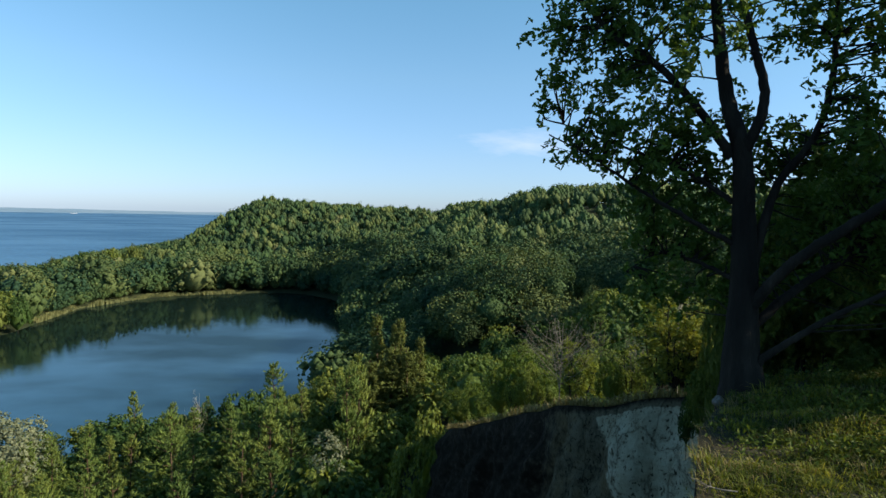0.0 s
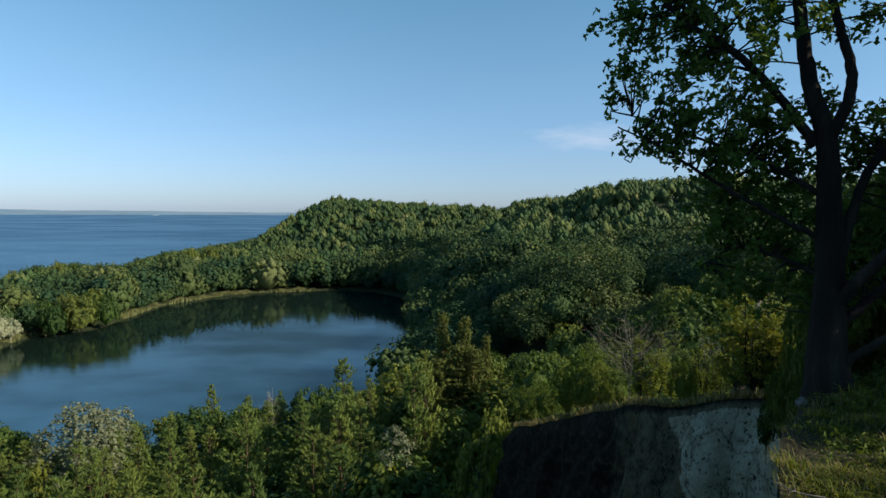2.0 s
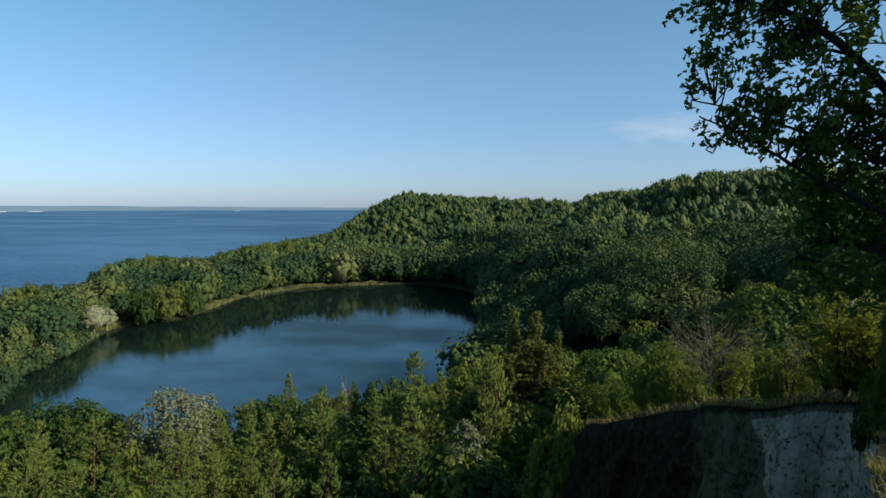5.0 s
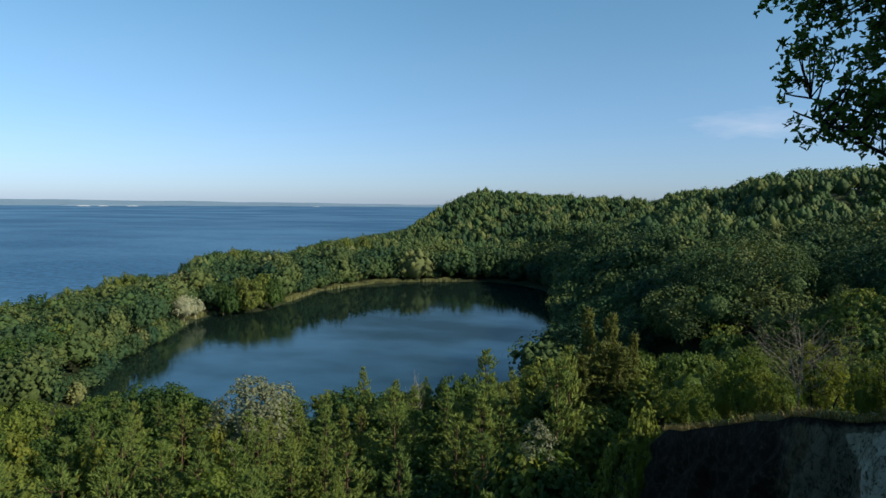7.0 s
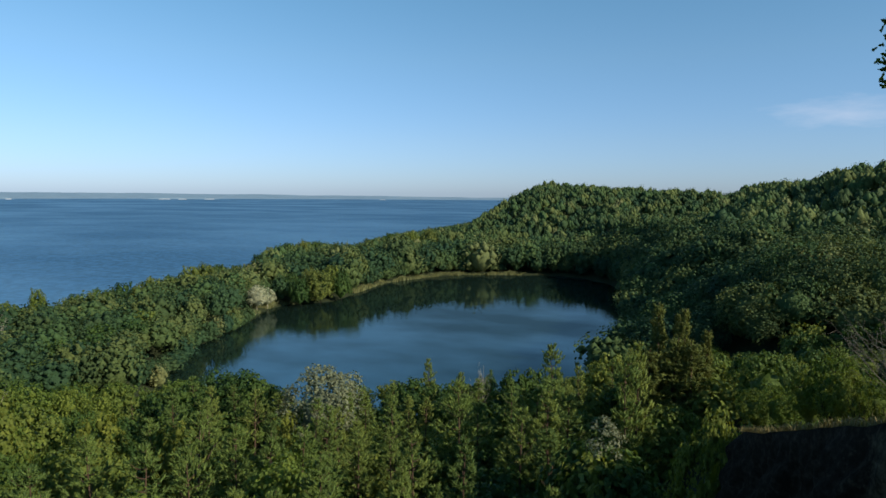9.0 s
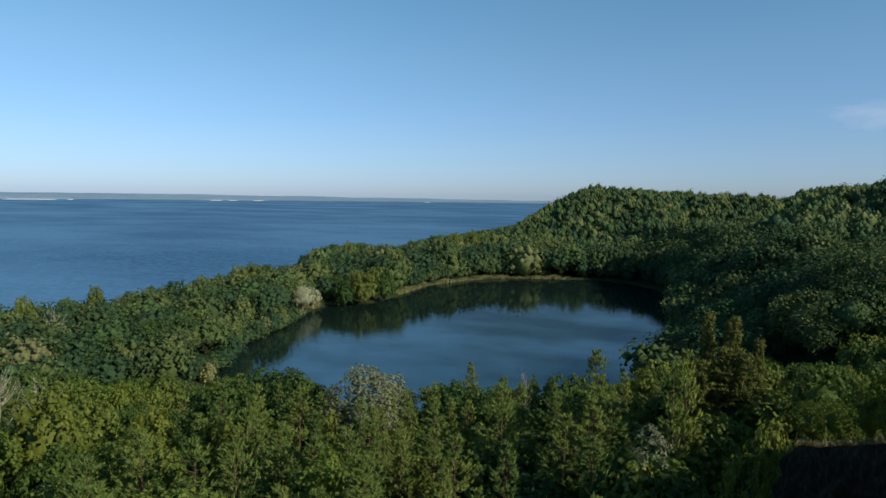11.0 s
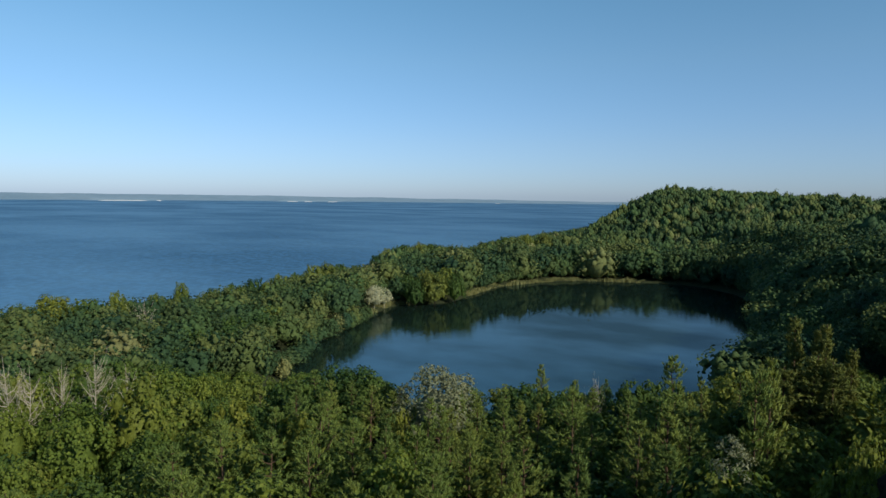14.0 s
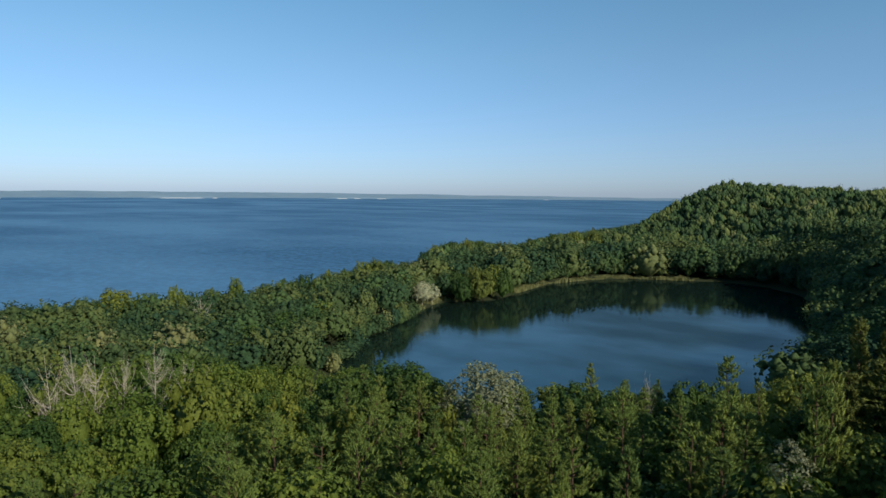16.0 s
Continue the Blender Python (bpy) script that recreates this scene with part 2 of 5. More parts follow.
# ---- meshes ----
def mesh_of(name, verts, faces_n, mats, tint=None, smooth=False, mat_index=None):
    """A mesh from an array of corners; faces_n: arrays of vertex numbers, one for each count of corners."""
    me = bpy.data.meshes.new(name)
    me.vertices.add(len(verts))
    me.vertices.foreach_set("co", np.asarray(verts, np.float32).ravel())
    loops = np.concatenate([f.ravel() for f in faces_n])
    sizes = np.concatenate([np.full(len(f), f.shape[1]) for f in faces_n])
    me.loops.add(len(loops))
    me.loops.foreach_set("vertex_index", loops.astype(np.int32))
    me.polygons.add(len(sizes))
    me.polygons.foreach_set("loop_start", np.r_[0, np.cumsum(sizes)[:-1]].astype(np.int32))
    me.polygons.foreach_set("loop_total", sizes.astype(np.int32))
    me.polygons.foreach_set("use_smooth", np.full(len(sizes), smooth))
    if mat_index is not None:
        me.polygons.foreach_set("material_index", mat_index.astype(np.int32))
    for m in mats:
        me.materials.append(m)
    if tint is not None:
        me.attributes.new("tint", "FLOAT", "POINT").data.foreach_set("value", np.asarray(tint, np.float32))
    me.update(calc_edges=True)
    return me


def part(name, mesh, parent, label=""):
    ob = new(name, mesh)
    ob.parent = parent
    return tagged(ob, label)


def inside(px, py, poly):
    hit = np.zeros(px.shape, bool)
    for (x0, y0), (x1, y1) in zip(poly, np.roll(poly, -1, 0)):
        cross = (y0 > py) != (y1 > py)
        hit ^= cross & (px < (x1 - x0) * (py - y0) / (y1 - y0 + 1e-9) + x0)
    return hit


def gap_to(px, py, line, closed=False):
    """The distance of points from a line of corners."""
    best = np.full(px.shape, 1e9)
    ends = np.roll(line, -1, 0) if closed else line[1:]
    for (x0, y0), (x1, y1) in zip(line, ends):
        dx, dy = x1 - x0, y1 - y0
        k = np.clip(((px - x0) * dx + (py - y0) * dy) / (dx * dx + dy * dy), 0, 1)
        best = np.minimum(best, np.hypot(px - x0 - k * dx, py - y0 - k * dy))
    return best


def bumps(px, py, size, seed=0):
    """Soft unevenness between about -1 and 1."""
    r = np.random.RandomState(seed)
    out = 0 * px
    for _ in range(7):
        a, p = r.uniform(0, 6.283, 2)
        w = 6.283 / (size * r.uniform(0.6, 1.6))
        out = out + np.sin(w * (px * math.cos(a) + py * math.sin(a)) + p)
    return out / 3.5


# ---- the lie of the land (the water is at height 0) ----
LAKE = np.array([(-122, 100), (-131, 115), (-142, 134), (-150, 158), (-158, 175), (-164, 196), (-158, 208), (-151, 214), (-154, 240), (-158, 274), (-147, 304),
                 (-136, 320), (-113, 332), (-93, 342), (-72, 338), (-54, 320), (-40, 290), (-34, 240), (-29, 200), (-25, 165), (-25, 138), (-40, 114), (-80, 100), (-108, 92)], float)
COAST_Y = np.array([-5000, -300, 58, 89, 112, 136, 161, 226, 303, 351, 442, 562, 752, 1200, 5000], float)
COAST_X = np.array([-600, -240, -217, -210, -197, -194, -193, -226, -266, -268, -258, -264, -276, -320, 1500], float)
RIM = np.array([(-60, -34), (-25, -10), (-8, -2.0), (-2.5, 0.3), (0.2, 1.1), (1.22, 2.5), (1.52, 3.65), (1.74, 4.2), (2.2, 5.3), (3.05, 6.75), (4.4, 8.6), (5.0, 10.4),
                (4.7, 12.2), (3.2, 14.1), (2.4, 17), (1.2, 22), (0.4, 26), (1.0, 30)], float)
PLATEAU = np.vstack([RIM, [(6, 40), (40, 60), (200, 60), (200, -300), (-60, -300)]])


def plateau_z(x, y):
    z = np.interp(y, [-300, -60, 0, 4, 7.3, 12.2, 14.1, 22, 30, 46, 60], [30, 41, 43.4, 43.35, 43.0, 41.5, 40.8, 37.6, 34.5, 28, 22])
    return z + 0.10 * np.clip(x - 3, 0, 12) * np.clip(1.5 - y / 12, 0, 1) + (0.05 * bumps(x, y, 1.6, 3) + 0.13 * bumps(x, y, 2.6, 4) * np.clip((y - 9.5) / 3, 0, 1)) * np.clip(1 - y / 40, 0, 1)


def ground_z(x, y):
    x, y = np.asarray(x, float), np.asarray(y, float)
    flat = 2.0 + 0.6 * bumps(x, y, 60, 1)
    a = 42 * np.exp(-((y - 610) / 120) ** 2) * np.interp(x, [-275, -250, -225, -204, -190, -172, -60, 0, 80], [0, 0.05, 0.22, 0.48, 0.82, 1.06, 0.88, 0.84, 0.9])
    b = 53 * np.exp(-((y - 420) / 150) ** 2) * np.interp(x, [-60, -20, 15, 42, 70, 110, 200], [0.0, 0.30, 0.66, 0.80, 0.97, 1.0, 1.0])
    c = 30 * np.exp(-(np.minimum(x - 75, 0) / 60) ** 2) * np.clip((y - 20) / 60, 0, 1)
    c = np.maximum(c, np.interp(x, [-30, -20, 6, 35, 75], [0, 2, 18, 23, 30]) * np.clip((y - 105) / 45, 0, 1))
    e = 50 * np.exp(-((y - 830) / 80) ** 2) * np.interp(x, [-30, 15, 60, 150], [0.5, 0.92, 1.0, 1.1])
    spur = 18 * np.clip((x - np.interp(y, [190, 260, 320, 380, 450], [-28, -32, -50, -84, -115])) / 30, 0, 1) * np.clip((y - 190) / 50, 0, 1)
    hills = (np.maximum(a, 0) ** 4 + b ** 4 + c ** 4 + e ** 4 + spur ** 4) ** 0.25
    hills = hills * (1 + 0.09 * bumps(x, y, 110, 2) * np.clip((560 - y) / 100, 0, 1) * np.clip(abs(y - 420) / 60, 0, 1))
    s = gap_to(x, y, RIM)
    near = np.interp(s, [0, 2, 12, 25, 45, 80, 112, 140], [27, 24, 17, 13, 9.5, 5.5, 2.0, 0])
    ridge = np.interp(y, [20, 46, 70, 110, 150, 190], [30, 26, 20, 11, 4, 0]) * np.clip((x + 22) / 24, 0, 1)
    land = np.maximum(np.maximum(flat, near), np.maximum(hills, ridge))
    lake = gap_to(x, y, LAKE, True) * np.where(inside(x, y, LAKE), -1, 1)
    land = np.where(lake < 14, np.minimum(land, 0.9 + 0.35 * np.maximum(lake, -6) + np.maximum(lake - 4, 0) * 0.8), land)
    sea = x - np.interp(y, COAST_Y, COAST_X)
    land = np.where(sea < 14, np.minimum(land, 0.2 + 0.22 * np.maximum(sea, -20)), land)
    up = plateau_z(x, y) - 0.25
    inn = inside(x, y, PLATEAU)
    k = np.where(inn, np.clip((s - 0.25) / 0.6, 0, 1), 0)
    return np.where(inn, land + (np.maximum(up, land) - land) * k, land)


def axis(lo, hi, core_lo, core_hi, fine_lo, fine_hi):
    a = list(np.arange(fine_lo, fine_hi, 0.8)) + list(np.arange(core_lo, fine_lo, 8.0)) + list(np.arange(fine_hi, core_hi, 8.0))
    d, step = core_hi, 12.0
    while d < hi:
        a.append(d)
        step *= 1.25
        d += step
    d, step = core_lo - 6, 12.0
    while d > lo:
        a.append(d)
        step *= 1.25
        d -= step
    return np.array(sorted(a + [lo, hi]))


def grid_faces(nx, ny):
    i = np.arange(nx * ny).reshape(ny, nx)
    return np.stack([i[:-1, :-1], i[:-1, 1:], i[1:, 1:], i[1:, :-1]], -1).reshape(-1, 4)


gx, gy = axis(-5000, 5000, -320, 330, -12, 16), axis(-5000, 5000, -80, 860, -8, 40)
X, Y = np.meshgrid(gx, gy)
Zg = ground_z(X, Y)
ground = tagged(new("ground", mesh_of("ground", np.stack([X, Y, Zg], -1).reshape(-1, 3), [grid_faces(len(gx), len(gy))], [M_FLOOR], smooth=True)),
                "dark woodland soil under the trees", "ground", kind="structure")

# water sheets
wide = LAKE + (LAKE - LAKE.mean(0)) / np.linalg.norm(LAKE - LAKE.mean(0), axis=1)[:, None] * 6
tagged(new("lake", mesh_of("lake", np.c_[wide, np.full(len(wide), 0.35)], [np.arange(len(wide))[None]], [M_LAKE])),
       "calm dark blue lake ringed by woods", "lake", kind="structure")
coast = np.c_[COAST_X + 12, COAST_Y][1:14]
sea_line = np.vstack([[(-240, -2000)], coast, [(-320, 4900), (-4950, 4900), (-4950, -2000)]])
tagged(new("water", mesh_of("water", np.c_[sea_line, np.zeros(len(sea_line))], [np.arange(len(sea_line))[::-1][None]], [M_SEA])),
       "wide wind-ruffled blue water reaching the far shore", "water", kind="structure")
# far shore, kilometres away; the haze before it is mixed into its base colour
M_HAZESHORE, ns, ls = material("haze_tinted_shore")
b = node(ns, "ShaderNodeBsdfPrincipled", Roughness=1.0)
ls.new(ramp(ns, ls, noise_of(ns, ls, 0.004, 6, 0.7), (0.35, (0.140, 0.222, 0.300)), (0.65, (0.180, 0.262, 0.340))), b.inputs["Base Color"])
ls.new(b.outputs[0], ns.new("ShaderNodeOutputMaterial").inputs[0])
M_SAND = solid("pale_sand", ((0.66, 0.65, 0.62), (0.78, 0.77, 0.74)), 0.02, 0.9, 0.1)


def shore_band(name, az0, az1, dist, top, mat, label, uneven, back=300, n=160):
    """A low bank seen far over the water: foot at the water, top set back."""
    rng = np.random.RandomState(5)
    az = np.radians(np.linspace(az0, az1, n))
    d = np.interp(np.degrees(az), [15, 22, 45, 75, 95], np.array([4550, 4450, 4150, 3750, 3600])) * dist
    rough = np.convolve(rng.uniform(-1, 1, n + 8), np.ones(5) / 5, "same")[4:-4]
    fade = np.clip(np.minimum(np.arange(n), np.arange(n)[::-1]) / (0.12 * n), 0, 1) if uneven < 0 else np.ones(n)
    foot = np.stack([-d * np.sin(az), d * np.cos(az), 0 * az - 1], -1)
    head = np.stack([-(d + back) * np.sin(az), (d + back) * np.cos(az), (top * np.interp(np.degrees(az), [22, 52], [0.5, 1.0]) + abs(uneven) * rough) * fade], -1)
    v = np.vstack([foot, head])
    i = np.arange(n - 1)
    return tagged(new(name, mesh_of(name, v, [np.stack([i + 1, i, i + n, i + n + 1], -1)], [mat])), label, "shore", kind="structure")


shore_band("backdrop_far_shore", 12, 92, 1.0, 33, M_HAZESHORE, "low wooded shore across the water, haze painted into its colour", 4)
for k, (a0, a1) in enumerate(((59.8, 63.4), (58.8, 59.2), (44.4, 45.3), (46.6, 47.3), (47.8, 48.8), (74.0, 75.5), (29.9, 30.4))):
    shore_band("backdrop_sandbank", a0, a1, 0.93, 3, M_SAND, "pale sandbank far off in the water", -0.5, 30, 24)
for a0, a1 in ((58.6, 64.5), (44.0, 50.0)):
    shore_band("backdrop_islet", a0, a1, 0.95, 13, M_HAZESHORE, "dark low wooded islet far off, haze painted into its colour", -3, 60, 40)

# ---- the cliff top: a sheet of turf that ends at the brink ----
step = 0.22
px, py = np.meshgrid(np.arange(-7, 16, step), np.arange(-5, 44, step))
s = gap_to(px, py, RIM)
inn = inside(px, py, PLATEAU)
keep = inn & (s > 0.1) | (s < 0.13)
near_line = s < 0.16
for (x0, y0), (x1, y1) in zip(RIM, RIM[1:]):
    dx, dy = x1 - x0, y1 - y0
    k = np.clip(((px - x0) * dx + (py - y0) * dy) / (dx * dx + dy * dy), 0, 1)
    qx, qy = x0 + k * dx, y0 + k * dy
    m = near_line & (np.hypot(px - qx, py - qy) < s + 1e-4)
    px, py = np.where(m, qx, px), np.where(m, qy, py)
pz = plateau_z(px, py)
f = grid_faces(px.shape[1], px.shape[0])
f = f[keep.ravel()[f].all(1)]
used, f2 = np.unique(f, return_inverse=True)
turf_v = np.stack([px, py, pz], -1).reshape(-1, 3)[used]
tagged(new("ground_turf", mesh_of("ground_turf", turf_v, [f2.reshape(-1, 4)], [M_TURF], smooth=True)),
       "worn grassy clifftop turf with dry patches", "turf", kind="structure")

# the cliff face: pale clay, cracked; shade on its turned-away part is painted into the colour
M_CLAY, ns, ls = material("cliff_clay")
n1 = noise_of(ns, ls, 0.9, 6, 0.65)
n2 = noise_of(ns, ls, 4.0, 8, 0.75)
n4 = noise_of(ns, ls, 7.0, 7, 0.8, "Object", (1, 1, 0.35))
pale = ramp(ns, ls, n1, (0.30, (0.20, 0.19, 0.12)), (0.50, (0.40, 0.40, 0.29)), (0.70, (0.52, 0.52, 0.41)))
pale = mixed(ns, ls, pale, ramp(ns, ls, n2, (0.34, (0.30, 0.29, 0.25)), (0.47, (0.95, 0.95, 0.95)), (0.7, (1.12, 1.12, 1.12))), 0.9, "MULTIPLY")
pits = noise_of(ns, ls, 12.0, 3, 0.6, "Object", (1, 1, 0.8))
pale = mixed(ns, ls, pale, ramp(ns, ls, n4, (0.38, (0.14, 0.14, 0.11)), (0.43, (1, 1, 1))), 0.8, "MULTIPLY")
pale = mixed(ns, ls, pale, ramp(ns, ls, pits, (0.36, (0.10, 0.10, 0.08)), (0.40, (1, 1, 1))), 0.9, "MULTIPLY")
tc = ns.new("ShaderNodeTexCoord")
mp = ns.new("ShaderNodeMapping")
mp.inputs["Scale"].default_value = (1.0, 1.0, 0.55)
ls.new(tc.outputs["Object"], mp.inputs[0])
warp = node(ns, "ShaderNodeTexNoise", Scale=2.0, Detail=5.0)
ls.new(mp.outputs[0], warp.inputs["Vector"])
bent = mixed(ns, ls, mp.outputs[0], warp.outputs["Color"], 0.9, "ADD")
crack = node(ns, "ShaderNodeTexVoronoi", Scale=0.8)
crack.feature = "DISTANCE_TO_EDGE"
ls.new(bent, crack.inputs["Vector"])
pale = mixed(ns, ls, pale, ramp(ns, ls, crack.outputs["Distance"], (0.0, (0.12, 0.11, 0.09)), (0.016, (0.75, 0.75, 0.73)), (0.05, (1, 1, 1))), 0.7, "MULTIPLY")
# near-black: soil under the rim, and deep shade painted on the far part
soil_and_shade = ramp(ns, ls, n2, (0.32, (0.008, 0.007, 0.005)), (0.5, (0.020, 0.017, 0.012)), (0.7, (0.055, 0.048, 0.036)))
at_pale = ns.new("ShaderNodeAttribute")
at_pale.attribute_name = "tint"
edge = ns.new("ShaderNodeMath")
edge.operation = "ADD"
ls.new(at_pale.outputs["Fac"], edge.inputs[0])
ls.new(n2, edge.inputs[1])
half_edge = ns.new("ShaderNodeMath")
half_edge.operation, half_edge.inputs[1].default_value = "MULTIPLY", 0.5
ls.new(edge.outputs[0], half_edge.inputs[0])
# the same clay darkened, as the shaded plane next to the pale one
shaded_clay = mixed(ns, ls, mixed(ns, ls, pale, (0.34, 0.33, 0.31), 1.0, "MULTIPLY"), (0.11, 0.085, 0.035), ramp(ns, ls, n1, (0.46, (0, 0, 0)), (0.62, (0.7, 0.7, 0.7))))
col = mixed(ns, ls, soil_and_shade, shaded_clay, ramp(ns, ls, half_edge.outputs[0], (0.31, (0, 0, 0)), (0.50, (1, 1, 1))))
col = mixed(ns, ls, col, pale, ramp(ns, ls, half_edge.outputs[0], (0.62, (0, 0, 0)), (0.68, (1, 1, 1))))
b = node(ns, "ShaderNodeBsdfPrincipled", Roughness=0.95)
b.inputs["Specular IOR Level"].default_value = 0.1
ls.new(col, b.inputs["Base Color"])
bp = node(ns, "ShaderNodeBump", Strength=1.0, Distance=0.25)
ls.new(noise_of(ns, ls, 5.0, 9, 0.72, "Object", (1, 1, 0.6)), bp.inputs["Height"])
ls.new(bp.outputs[0], b.inputs["Normal"])
ls.new(b.outputs[0], ns.new("ShaderNodeOutputMaterial").inputs[0])


def along(line, step):
    seg = np.hypot(*np.diff(line, axis=0).T)
    t = np.r_[0, np.cumsum(seg)]
    u = np.arange(0, t[-1], step)
    p = np.stack([np.interp(u, t, line[:, 0]), np.interp(u, t, line[:, 1])], -1)
    for _ in range(6):
        p[1:-1] = (p[:-2] + 2 * p[1:-1] + p[2:]) / 4
    return p


def cliff(name, line, mats, label, drop, lean):
    p = along(line, 0.18)
    d = np.gradient(p, axis=0)
    nrm = np.stack([-d[:, 1], d[:, 0]], -1)
    nrm /= np.linalg.norm(nrm, axis=1)[:, None] + 1e-9
    rows = 64
    v = np.linspace(0, 1, rows)[:, None]
    zt = plateau_z(p[:, 0], p[:, 1])[None] - 0.02
    zz = zt - drop * v * np.clip((len(p) - np.arange(len(p)))[None] * 0.18 / 7 + 0.15, 0, 1)
    out = lean * v + 0.03
    crag = 0.0 * zz
    for n_i, (size, amp) in enumerate(((2.6, 0.30), (1.0, 0.20), (0.45, 0.10))):
        u = np.arange(len(p))[None] * 0.18
        crag = crag + amp * bumps(u + 0.25 * zz, zz * 0.35, size, 20 + n_i)
    fade = np.clip(v * 14, 0, 1)
    out = (out + crag * fade + 0.18 * fade) * np.clip((p[None, :, 1] - 6.0) / 3.0, 0.06, 1)
    bx, by = p[None, :, 0] + nrm[None, :, 0] * out, p[None, :, 1] + nrm[None, :, 1] * out
    f = grid_faces(len(p), rows)
    bx, by, zz = bx.ravel(), by.ravel(), (zz + 0 * bx).ravel()
    # paleness drops past a slanting line, which paints the fall into shade
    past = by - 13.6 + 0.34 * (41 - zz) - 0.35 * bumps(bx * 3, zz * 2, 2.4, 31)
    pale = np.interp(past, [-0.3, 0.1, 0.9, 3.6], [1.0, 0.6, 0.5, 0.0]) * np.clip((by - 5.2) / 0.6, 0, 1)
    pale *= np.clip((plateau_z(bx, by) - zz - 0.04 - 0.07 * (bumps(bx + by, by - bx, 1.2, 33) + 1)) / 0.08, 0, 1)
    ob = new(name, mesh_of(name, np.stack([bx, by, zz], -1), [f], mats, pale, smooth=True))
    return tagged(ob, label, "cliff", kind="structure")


cliff("cliff_face", RIM[1:], [M_CLAY], "pale cracked clay cliff face, shade painted into its colour further along", 14, 1.2)


# ---- trees ----
def unit(v):
    return v / (np.linalg.norm(v, axis=-1, keepdims=True) + 1e-9)


def leaf_cards(rng, pos, nrm, size, slim=0.6):
    """Diamond leaves or leafy sprays at pos, facing nrm."""
    n = len(pos)
    a = unit(np.cross(nrm, rng.normal(size=(n, 3))))
    b2 = unit(np.cross(nrm, a))
    s1 = (size * rng.uniform(0.6, 1.4, n))[:, None]
    a, b2 = a * s1, b2 * s1 * slim
    v = np.stack([pos - a, pos - b2 + nrm * s1 * 0.15, pos + a, pos + b2 + nrm * s1 * 0.15], 1).reshape(-1, 3)
    return v, np.arange(4 * n).reshape(-1, 4)


def lump(rng, r, n_az=7, n_el=4):
    """A closed uneven lump of unit-ish size: the shaded inside of a crown."""
    el = np.linspace(-1.4, 1.4, n_el)
    az = np.linspace(0, 2 * np.pi, n_az, endpoint=False)
    A, E = np.meshgrid(az, el)
    R = r * rng.uniform(0.75, 1.05, A.shape)
    v = np.stack([R * np.cos(E) * np.cos(A), R * np.cos(E) * np.sin(A), R * np.sin(E)], -1).reshape(-1, 3)
    f = []
    for j in range(n_el - 1):
        for i in range(n_az):
            k = (i + 1) % n_az
            f.append((j * n_az + i, j * n_az + k, (j + 1) * n_az + k, (j + 1) * n_az + i))
    return v, np.array(f)


def gather(pieces):
    vs, fs, base = [], [], 0
    for v, f in pieces:
        vs.append(v)
        fs.append(f + base)
        base += len(v)
    return np.vstack(vs), np.vstack(fs)


def crown_broad(seed, lobes, leaves, leaf, height=1.0, spread=0.42, low=0.25, core=0.0):
    """A crown for a tree of height 1: a few great lobes, each broken into tufts of leaf sprays with gaps between."""
    rng = np.random.RandomState(seed)
    mid, half = (1 + low) / 2, (1 - low) / 2
    big = max(6, lobes // 5)
    c0 = unit(rng.normal(size=(big, 3)) + (0, 0, 0.35)) * rng.uniform(0.35, 0.72, (big, 1)) * (spread, spread, half) + (0, 0, mid)
    c0[0] = (0.02, 0, mid + 0.62 * half)
    r0 = rng.uniform(0.30, 0.50, big) * spread
    own = rng.randint(big, size=lobes * 2)
    d0 = unit(rng.normal(size=(len(own), 3)) + (0, 0, 0.35) + 0.6 * unit(c0[own] - (0, 0, mid)))
    c = c0[own] + d0 * r0[own, None] * rng.uniform(0.75, 1.1, (len(own), 1)) * (1, 1, min(1.0, 1.3 * half / spread))
    r = rng.uniform(0.10, 0.24, len(own)) * spread
    who = rng.choice(len(own), leaves, p=r ** 1.7 / (r ** 1.7).sum())
    d = unit(rng.normal(size=(leaves, 3)) + (0, 0, 0.45) + 0.5 * d0[who])
    pos = c[who] + d * r[who, None] * rng.uniform(0.45, 1.1, (leaves, 1)) * (1, 1, 0.75)
    nrm = unit(0.9 * d + 0.7 * unit(pos - (0, 0, mid - 0.2 * half)) + 0.3 * rng.normal(size=(leaves, 3)))
    pieces = [leaf_cards(rng, pos, nrm, leaf, 0.7)]
    if core:
        for k in range(big):
            v, f = lump(rng, core * r0[k], 5, 3)
            pieces.append((v + c0[k], f))
    return gather(pieces)


